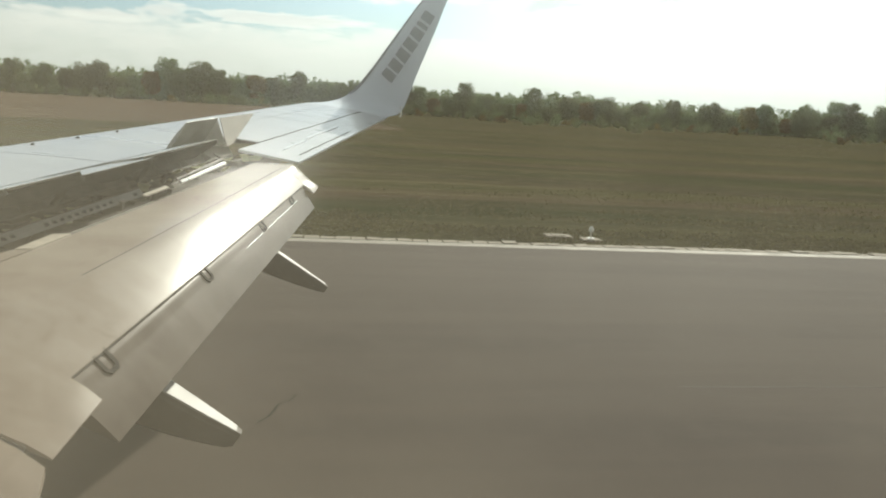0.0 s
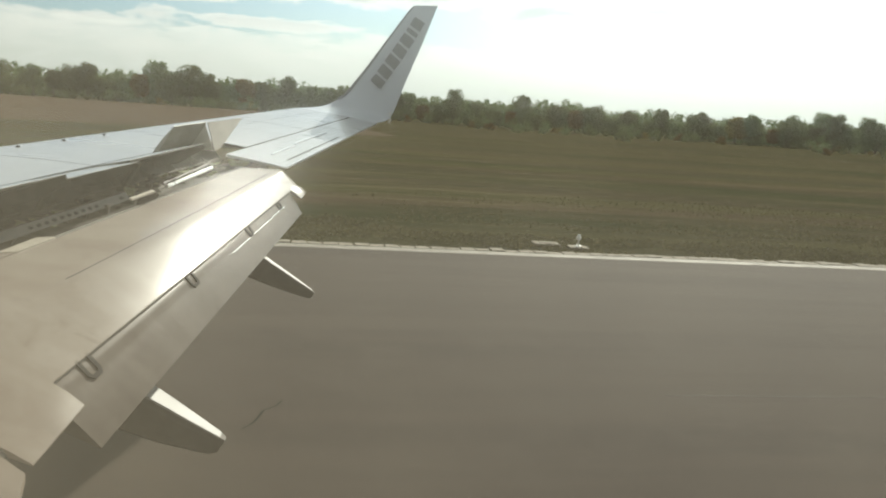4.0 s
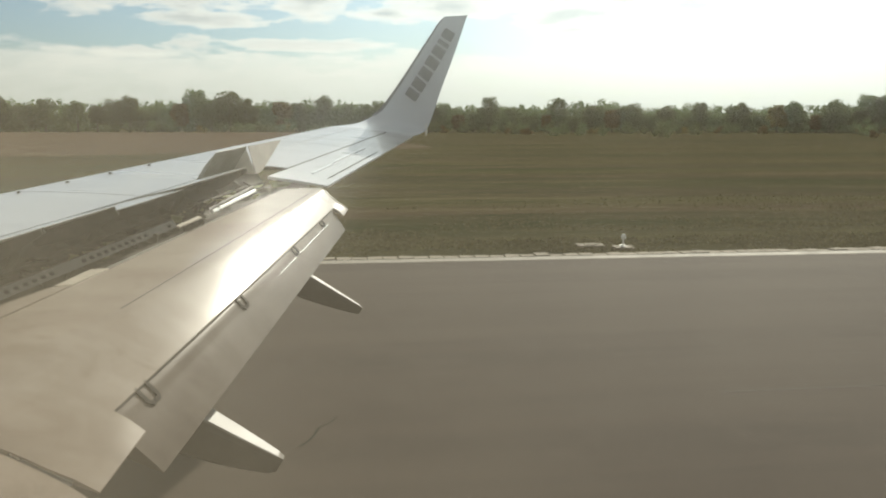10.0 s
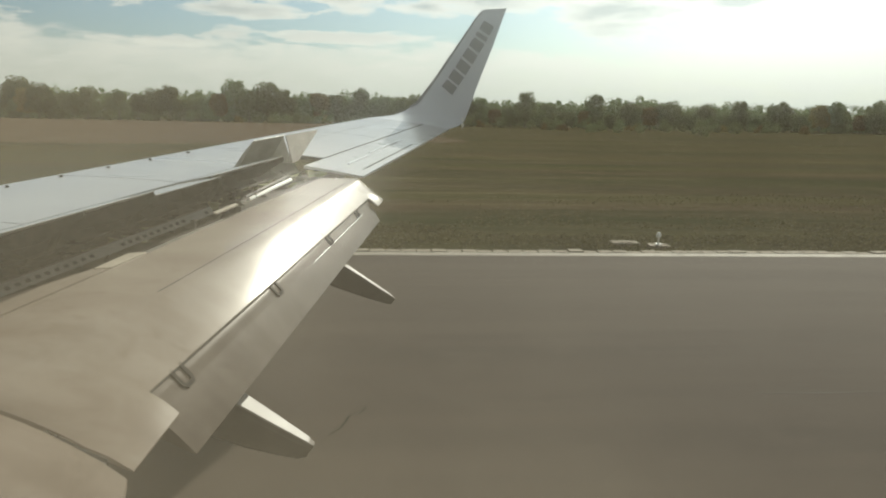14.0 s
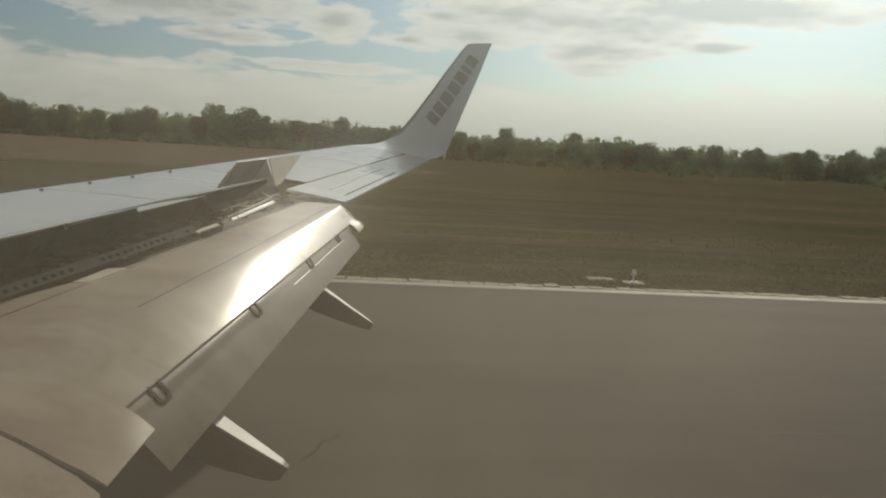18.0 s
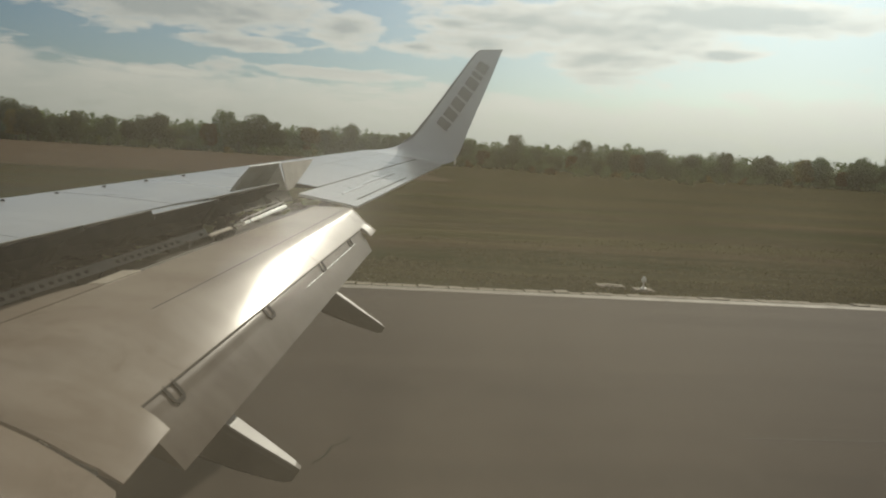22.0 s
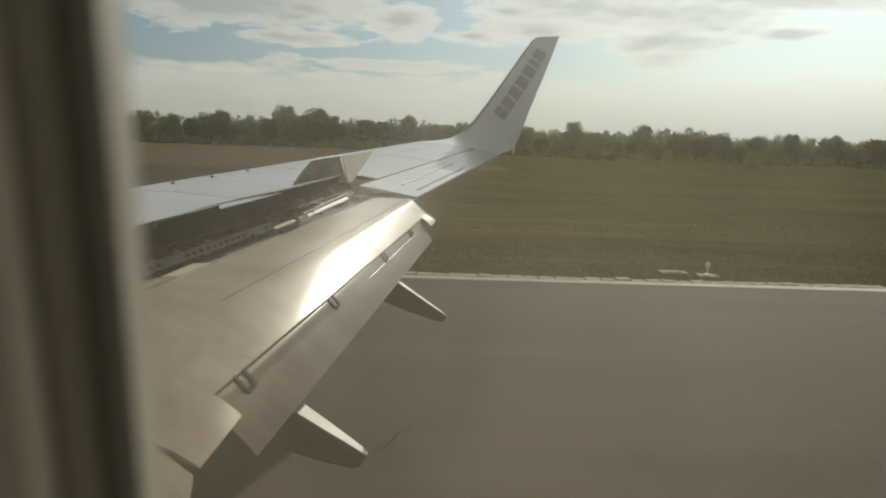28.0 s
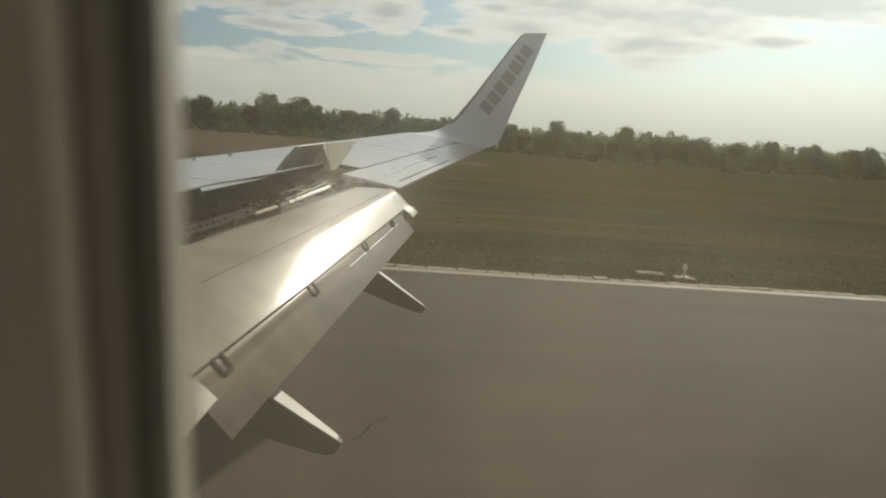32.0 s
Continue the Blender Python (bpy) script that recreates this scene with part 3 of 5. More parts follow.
def build_bay():
    """The open bay behind the rear spar: floor, spar web with holes, brackets and pipes."""
    secs = []
    for y in (3.0, 5.6, 8.0, 10.0, 12.7):
        a, b, c = skin(y, 0.50, -0.05), skin(y, 0.55, -0.26), skin(y, 0.735, -0.17)
        e, g = skin(y, 0.79, -0.10), skin(y, 0.83, -0.30)
        secs.append([a, b, c, e, g] + [q - Vector((0, 0, 0.02)) for q in (g, e, c, b, a)])
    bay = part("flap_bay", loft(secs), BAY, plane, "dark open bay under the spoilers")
    rnd = random.Random(4)
    for i in range(64):
        y = 6.6 + 6.0 * (i + rnd.random()) / 64
        s = 0.56 + rnd.random() * 0.17
        bm = bmesh.new()
        p = skin(y, s, -0.26 + (s - 0.55) * 0.48)
        w = 0.02 + rnd.random() * 0.05
        fr = Matrix.Translation(p) @ pose(0, 0, 0, rnd.uniform(-12, 12), rnd.uniform(-12, 12), rnd.uniform(-50, 50))
        tall = 0.03 + rnd.random() * 0.06
        if i % 3 == 0:
            tube(bm, fr @ Vector((0, 0, -0.02)), fr @ Vector((w, w, tall)), w * 0.5, w * 0.4, 8)
            tube(bm, fr @ Vector((w, w, tall)), fr @ Vector((w * 2.4, w, tall + 0.02)), w * 0.3, w * 0.3, 6)
        else:
            box(bm, (-w, -w * 0.3, -0.03), (w, w * 0.3, tall), fr)
            box(bm, (-w * 1.3, -w * 0.8, tall), (w * 1.3, w * 0.8, tall + 0.012), fr)
        part("bracket", bm, rnd.choice((BAY, DARK, OLIVE, STRIP, OLIVE, BAY)), bay)
    for i in range(12):
        y = 6.9 + 0.47 * i
        rib = [skin(y, 0.51, -0.06), skin(y, 0.55, -0.24), skin(y, 0.72, -0.17), skin(y, 0.70, -0.13), skin(y, 0.58, -0.15)]
        part("bay_rib", loft([rib, [q + Vector((0, 0.012, 0)) for q in rib]]), BAY, bay)
    for s, z, r in ((0.58, -0.16, 0.014), (0.66, -0.2, 0.02), (0.72, -0.2, 0.012)):
        bm = bmesh.new()
        pts = [skin(y, s, z) for y in (5.8, 7.5, 9.2, 10.9, 12.5)]
        for a, b in zip(pts, pts[1:]):
            tube(bm, a, b, r, r, 6)
        part("pipe", bm, BAY, bay)
    # the perforated strip along the bay's rear edge
    secs = [[skin(y, 0.722, -0.030), skin(y, 0.728, -0.030), skin(y, 0.743, -0.092), skin(y, 0.737, -0.096)] for y in (5.6, 7.0, 8.0, 9.0, 10.0)]
    strip = part("rear_strip", loft(secs), STRIP, bay, "grey strip with a row of holes")
    for i in range(40):
        y = 6.3 + 0.092 * i
        if i % 13 > 9:
            continue
        p, q = skin(y, 0.734, -0.053), skin(y, 0.739, -0.073)
        side = Vector((0.008, 0.019, 0.002))
        part("hole", slab([(p - side + Vector((0.004, 0, 0.002)), p + side + Vector((0.004, 0, 0.002))), (q - side + Vector((0.004, 0, 0.002)), q + side + Vector((0.004, 0, 0.002)))], 0.006, (-1, 0, 0)), DARK, strip)
    bm = bmesh.new()
    tube(bm, Vector((7.65, 10.43, 2.85)), Vector((7.94, 11.58, 2.98)), 0.022, 0.022, 8)
    part("bright_link", bm, ROD, bay, "bright metal link rod")
    bm = bmesh.new()
    tube(bm, Vector((7.60, 10.50, 2.87)), Vector((7.90, 11.66, 3.02)), 0.014, 0.014, 6)
    tube(bm, Vector((7.90, 11.66, 3.02)), Vector((7.80, 11.66, 3.08)), 0.014, 0.014, 6)
    part("link_rail", bm, STRIP, bay, "grey rail beside the link rod")
    part("bright_link", slab([(Vector((7.42, 9.80, 2.785)), Vector((7.455, 9.79, 2.775))), (Vector((7.56, 10.16, 2.838)), Vector((7.595, 10.15, 2.828)))], 0.014), CREAM, bay, "bright metal link plate")
    for y in (10.0, 10.12, 10.24):
        bm = bmesh.new()
        box(bm, (-0.03, -0.025, -0.06), (0.03, 0.025, 0.03), Matrix.Translation((7.50 + 0.3 * (y - 10), y, 2.74 + 0.13 * (y - 10))) @ pose(0, 0, 0, 0, 25, 20))
        part("bracket", bm, DARK, bay)


build_bay()


# flap lines: F front, H hinge of the aft flap, A aft flap's rear edge, as functions of the span
def flap_f(y):
    return Vector((6.82 + 0.3527 * (y - 7.46), y, 2.46 + 0.13 * (y - 7.46)))


def flap_h(y):
    return Vector((7.758 + 0.2248 * (y - 6.47), y, 2.075 + 0.1459 * (y - 6.47)))


def flap_a(y):
    f = (y - 6.34) / (11.35 - 6.34)
    return Vector((8.053 + 0.943 * f, y, 1.717 + 0.812 * f))


def flap_fall(y):
    return 0.45 + (0.32 + 0.06 * (y - 8.9)) * min(1.0, max(0.0, (y - 6.3) / 0.9))


def flap_curve(y, rear, n=24):
    """The main flap's upper side from its hidden nose to its rear edge."""
    f, r = flap_f(y), flap_h(y)
    d = r - f
    pts = [f + Vector((-0.34, 0, -0.24)), f + Vector((-0.20, 0, -0.16)), f + Vector((-0.05, 0, -0.03))]
    # flat in front, then a slightly cambered panel that falls away to the hinge, steeper outboard
    fall = flap_fall(y)
    for i in range(n + 1):
        t = i / n
        up = (1 - t) * d.x
        z = d.z + fall * up - 0.24 * ((up - 0.08) ** 2 - 0.0064)
        z = min(0.0, z) - max(0.0, 0.02 - abs(z)) ** 2 / 0.08
        pts.append(f + Vector((d.x * t, 0, z)))
    if (rear - r).length > 0.01:
        pts += [r.lerp(rear, 0.5) + Vector((0, 0, 0.01)), rear]
    # the gap to the inboard flap runs slightly outboard towards the front
    near = max(0.0, 1 - abs(y - 5.75) / 0.25)
    if near:
        pts = [p + Vector((0, near * min(0.15, max(0.0, 0.19 * (r.x + 0.27 - p.x))), 0)) for p in pts]
    return pts


def flap_body(name, y0, y1, rear, parent, ny=14, label=""):
    secs = []
    for i in range(ny + 1):
        y = y0 + (y1 - y0) * i / ny
        top = flap_curve(y, rear(y))
        bot = [p + Vector((0, 0, -0.008 - 0.16 * math.sin(math.pi * k / (len(top) - 1)) ** 0.8)) for k, p in enumerate(top)]
        secs.append(top + list(reversed(bot)))
    return part(name, loft(secs), FLAP, parent, label, True)


def build_flaps():
    flap = flap_body("outboard_flap", 6.4602, 11.38, flap_h, plane, label="extended light grey metal flap")
    # the inner end, where the panel runs on without an aft flap
    flap_body("flap_end_panel", 5.79, 6.46, lambda y: flap_h(y) + Vector((0.265 - 0.12 * (y - 5.75), 0, -0.115 - 0.025 * (y - 5.75))), flap, 4)
    e1, e2 = Vector((9.025, 11.62, 2.748)), Vector((8.977, 11.40, 2.699))
    flap_body("flap_end_panel", 11.385, 11.62, lambda y: e2.lerp(e1, (y - 11.385) / 0.235), flap, 3)
    # outer end rib and bright edge
    top = flap_curve(11.615, e1)
    part("end_plate", slab([(p + Vector((0, 0.012, 0.004)), p + Vector((0, -0.02, 0.004))) for p in top[3:]], 0.012), FLAPEDGE, flap, "bright metal end rib")
    # raised seam strips along the flap
    for w in (0.006,):
        prs = []
        for i in range(15):
            y = 7.5 + 3.85 * i / 14
            c = flap_curve(y, flap_h(y))
            f0, d0 = flap_f(y), flap_h(y) - flap_f(y)
            k = 3 + 24 * (0.97 + d0.z / (flap_fall(y) * d0.x) - 0.07)
            p = c[int(k)].lerp(c[int(k) + 1], k - int(k))
            prs.append((p + Vector((0, 0, 0.004)), p + Vector((w, 0, 0.002))))
        part("seam", slab(prs, 0.004), SEAL, flap)
    # aft flap
    def aft_ring(y):
        h, a = flap_h(y) + Vector((-0.03, 0, -0.004)), flap_a(y)
        d = a - h
        n = Vector((-d.z, 0, d.x)).normalized()
        return h, d, n, a
    secs = []
    for i in range(15):
        y = 6.36 + (11.36 - 6.36) * i / 14
        h, d, n, a = aft_ring(y)
        top = [h + Vector((-0.03, 0, -0.06)), h + Vector((-0.012, 0, -0.02))] + [h + d * t + n * d.length * (0.02 * math.sin(math.pi * t) + 0.016 * math.sin(math.pi * min(1.0, t / 0.30)) ** 1.5) for t in (0.0, 0.03, 0.07, 0.11, 0.15, 0.19, 0.24, 0.30, 0.36, 0.45, 0.55, 0.7, 0.85, 1.0)]
        secs.append(top + [a - n * 0.008, h + d * 0.4 - n * 0.10])
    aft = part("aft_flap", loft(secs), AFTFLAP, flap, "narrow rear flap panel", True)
    prs = []
    for i in range(9):
        y = 9.3 + 1.7 * i / 8
        h, d, n, a = aft_ring(y)
        q = h + d * 0.34 + n * (0.02 * d.length * math.sin(math.pi * 0.34) + 0.002)
        prs.append((q, q + d.normalized() * 0.006))
    part("seam", slab(prs, 0.004), FLAPEDGE, flap, "bright seam strip")
    part("hinge_gap", slab([(flap_h(y) + Vector((-0.008, 0, -0.012)), flap_h(y) + Vector((0.003, 0, -0.012))) for y in (6.4, 8, 10, 11.3)], 0.012), SEAL, flap, "dark gap along the hinge")
    # U-shaped hinge fittings lying on the aft flap
    span = Vector((0.2248, 1, 0.1459)).normalized()
    for y, k, ln in ((6.80, 0.080, 0.14), (8.43, 0.070, 0.12), (9.85, 0.062, 0.105), (10.85, 0.055, 0.09)):
        h, d, n, a = aft_ring(y)
        ln = min(ln, d.length * 0.5)
        rear = (d - span * d.dot(span)).normalized()
        up = rear.cross(span).normalized()
        up = -up if up.z < 0 else up
        o = h + d * 0.06 + up * (0.006 + 0.016 * d.length)
        fr = Matrix(((rear.x, span.x, up.x, o.x), (rear.y, span.y, up.y, o.y), (rear.z, span.z, up.z, o.z), (0, 0, 0, 1)))
        bm = bmesh.new()
        w = k * 0.46
        box(bm, (-0.02, -k, -0.03), (ln * 0.72, -k + w, 0.008), fr)
        box(bm, (-0.02, k - w, -0.03), (ln * 0.72, k, 0.008), fr)
        ring = [(ln * 0.72, -k), (ln, -k * 0.55), (ln, k * 0.55), (ln * 0.72, k)]
        inner = [(ln * 0.72, -k + w), (ln * 0.76, -k * 0.3), (ln * 0.76, k * 0.3), (ln * 0.72, k - w)]
        lo = [fr @ Vector((p[0], p[1], -0.03)) for p in ring + inner[::-1]]
        hi = [fr @ Vector((p[0], p[1], 0.008)) for p in ring + inner[::-1]]
        vl, vh = [bm.verts.new(p) for p in lo], [bm.verts.new(p) for p in hi]
        for i in range(8):
            j = (i + 1) % 8
            bm.faces.new((vl[i], vl[j], vh[j], vh[i]))
        for i in range(3):
            for v in (vl, vh):
                bm.faces.new((v[i], v[i + 1], v[6 - i], v[7 - i]))
        bmesh.ops.recalc_face_normals(bm, faces=bm.faces)
        part("hinge_fitting", bm, DARK, flap, "dark U-shaped fitting")
    # light covers along the flap's front edge
    for y0, y1, a0, a1, m in ((8.03, 8.45, 0.13, 0.14, CREAM), (6.9, 8.0, 0.36, 0.13, FLAP)):
        part("track_cover", slab([(flap_f(y0) + Vector((-a0, 0, 0.004)), flap_f(y0) + Vector((0.004, 0, 0.012))), (flap_f(y1) + Vector((-a1, 0, 0.004)), flap_f(y1) + Vector((0.004, 0, 0.012)))], 0.012), m, flap, "light cover plate")
    # inboard flap beyond the gap
    secs = []
    for i in range(11):
        y = 5.745 - (5.745 - 1.95) * (1 - i / 10) ** 2
        rear = flap_h(y) + Vector((0.40, 0, -0.22)) * min(1.05, 0.62 + 0.95 * (5.745 - y))
        top = flap_curve(y, rear)
        secs.append(top + [p + Vector((0, 0, -0.05)) for p in reversed(top)])
    part("inboard_flap", loft(secs), FLAP, plane, "inner metal flap", True)
    prs = []
    for i in range(3, 29):
        prs.append((flap_curve(5.75, flap_h(5.75) + Vector((0.27, 0, -0.12)))[i] + Vector((0, 0.0, -0.016)), flap_curve(5.75, flap_h(5.75) + Vector((0.27, 0, -0.12)))[i] + Vector((0, 0.038, -0.016))))
    part("gap_strip", slab(prs, 0.02), SEAL, flap, "dark seal in the gap")
    edge = [(b + Vector((0, -0.012, 0.014)), b + Vector((0, -0.002, 0.014))) for a, b in prs[8:]]
    part("gap_edge", slab(edge, 0.01), FLAPEDGE, flap, "bright bare metal edge of the gap")


build_flaps()


def fairing(root, tip, wide, deep, label, blunt=1.0):
    """A canoe-shaped flap track fairing: flat-sided, tapering to a blunt tail."""
    root, tip = Vector(root), Vector(tip)
    d = tip - root
    side = Vector((0, 1, 0))
    up = Vector((-d.z, 0, d.x)).normalized()
    secs = []
    for t, w, h in ((0, 1.0, 1.0), (0.3, 0.98, 0.93), (0.55, 0.87, 0.79), (0.75, 0.68, 0.62), (0.9, 0.47, 0.45), (0.97, 0.36, 0.36), (1.0, 0.26, 0.27)):
        c = root + d * t
        W, H = wide * w / 2, deep * h * (1 - (1 - blunt) * t)
        p = 0.94 - 0.1 * t
        prof = ((-p, 0), (-1, -0.16 * t - 0.05), (-1, -0.62), (-0.92, -0.86), (-0.55, -0.98), (0, -1), (0.55, -0.98), (0.92, -0.86), (1, -0.62), (1, -0.16 * t - 0.05), (p, 0))
        secs.append([c + side * W * a + up * H * b for a, b in prof])
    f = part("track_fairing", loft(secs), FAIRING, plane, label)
    # added pale sheet that paints the sunlit tone onto the top
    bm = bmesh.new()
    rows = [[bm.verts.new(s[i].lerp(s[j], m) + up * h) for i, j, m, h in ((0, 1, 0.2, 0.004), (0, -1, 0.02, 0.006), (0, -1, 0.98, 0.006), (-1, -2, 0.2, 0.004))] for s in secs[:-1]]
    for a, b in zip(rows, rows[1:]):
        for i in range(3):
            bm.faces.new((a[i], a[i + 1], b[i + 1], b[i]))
    part("top_skin", bm, FAIRTOP, f, "pale sheet on the top, toned as if sunlit")
    bm = bmesh.new()
    p = root + d * 0.62
    tube(bm, p + side * wide * 0.45 - up * deep * 0.3, p + side * wide * 0.47 - up * deep * 0.3, 0.03, 0.03, 8)
    part("access_cap", bm, UNDER, f)
    return f


fairing((7.30, 7.55, 2.17), (8.63, 7.55, 1.31), 0.36, 0.44, "pointed grey flap track fairing")
fairing((8.22, 9.95, 2.555), (9.20, 9.95, 1.91), 0.17, 0.34, "slim pointed grey flap track fairing", 0.75)


def build_winglet():
    L = [(8.62, 16.45, crest(16.45, 0) - 0.0), (9.12, 16.95, 3.78), (9.50, 17.20, 4.02), (9.85, 17.42, 4.50), (10.25, 17.65, 5.10), (10.64, 17.87, 5.68), (10.76, 17.90, 5.765)]
    R = [(lead(16.45) + chord(16.45), 16.45, crest(16.45, 1.0)), (10.25, 16.98, 3.60), (10.39, 17.22, 3.74), (10.62, 17.46, 4.36), (10.89, 17.67, 5.04), (11.14, 17.88, 5.72), (11.17, 17.90, 5.785)]
    def curve(pts, k):
        i = min(int(k), len(pts) - 2)
        f = k - i
        p = [Vector(pts[min(max(j, 0), len(pts) - 1)]) for j in (i - 1, i, i + 1, i + 2)]
        return 0.5 * (2 * p[1] + (p[2] - p[0]) * f + (2 * p[0] - 5 * p[1] + 4 * p[2] - p[3]) * f * f + (3 * p[1] - p[0] - 3 * p[2] + p[3]) * f ** 3)

    secs = []
    for i in range(25):
        l, r = curve(L, i * 0.25), curve(R, i * 0.25)
        d = r - l
        lean = 1.0 if l.z > 4.2 else max(0.0, (l.z - 3.6) / 0.6)
        n = (Vector((0, -1, 0)) * lean + Vector((0, 0, 1)) * (1 - lean)).normalized()
        t = d.length * 0.05 * min(1.0, i / 6)
        up = [l + d * u + n * t * z for u, z in ((0, 0), (0.03, 0.5), (0.12, 0.9), (0.35, 1.0), (0.65, 0.6), (1.0, 0.05))]
        dn = [l + d * u - n * t * z for u, z in ((1.0, 0.05), (0.65, 0.5), (0.35, 0.9), (0.12, 0.8), (0.03, 0.5))]
        secs.append(up + dn)
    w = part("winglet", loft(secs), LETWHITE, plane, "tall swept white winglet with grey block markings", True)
    # grey block marks up the inner face
    def on(u, v):
        k = v * 3.0 + 2.6
        i = min(int(k), 5)
        f = k - i
        l, r = Vector(L[i]).lerp(Vector(L[i + 1]), f), Vector(R[i]).lerp(Vector(R[i + 1]), f)
        return l.lerp(r, u) + Vector((0, -0.05 * (r - l).length - 0.012, 0.0))
    for i in range(7):
        v0 = 0.03 + 0.108 * i - (0.045 if i == 6 else 0)
        v1 = v0 + (0.088 if i != 5 else 0.04)
        a0, b0, a1, b1 = 0.25 + 0.15 * v0, 0.54 + 0.36 * v0, 0.25 + 0.15 * v1, 0.54 + 0.36 * v1
        part("marking_block", slab([(on(a0, v0), on(b0, v0 - 0.06)), (on(a1, v1), on(b1, v1 - 0.06))], 0.004, (0, 1, 0)), GREYBLOCK, w, "grey block mark")
    prs = []
    for i in range(13):
        k = 1.6 + 3.9 * i / 12
        j = min(int(k), 5)
        l, r = Vector(L[j]).lerp(Vector(L[j + 1]), k - j), Vector(R[j]).lerp(Vector(R[j + 1]), k - j)
        t = 0.05 * (r - l).length
        prs.append((l + Vector((-0.006, -0.2 * t - 0.004, 0)), l.lerp(r, 0.055) + Vector((0, -0.62 * t - 0.006, 0))))
    part("nose_strip", slab(prs, 0.004, (0, 1, 0)), GREYBLOCK, w, "dark grey leading edge strip")
    bm = bmesh.new()
    tube(bm, (10.30, 17.17, 3.66), (10.36, 17.17, 3.60), 0.02, 0.015, 6)
    tube(bm, (10.33, 17.18, 3.74), (10.33, 17.18, 3.55), 0.02, 0.016, 6)
    part("tail_light", bm, LAMPGLASS, w, "small white light fitting")


build_winglet()


def main_gear():
    """The starboard main wheels on their leg under the wing root."""
    g = part("main_gear", tube(bmesh.new(), (7.45, 2.86, 0.55), (7.3, 2.95, 1.85), 0.11, 0.13, 12), ROD, plane, "main landing gear leg")
    for y in (2.50, 2.98):
        secs = []
        for w, r in ((0.0, 0.30), (0.02, 0.48), (0.07, 0.56), (0.17, 0.565), (0.22, 0.48), (0.24, 0.30)):
            secs.append([Vector((7.45 + r * math.cos(a), y + w, 0.565 + r * math.sin(a))) for a in [2 * math.pi * i / 28 for i in range(28)]])
        part("tyre", loft(secs), DARK, g, "black tyre", True)
        bm = bmesh.new()
        tube(bm, (7.45, y + 0.03, 0.565), (7.45, y + 0.21, 0.565), 0.29, 0.29, 20)
        part("rim", bm, ROD, g)
    part("axle", tube(bmesh.new(), (7.45, 2.45, 0.565), (7.45, 3.27, 0.565), 0.06, 0.06, 10), ROD, g)


main_gear()


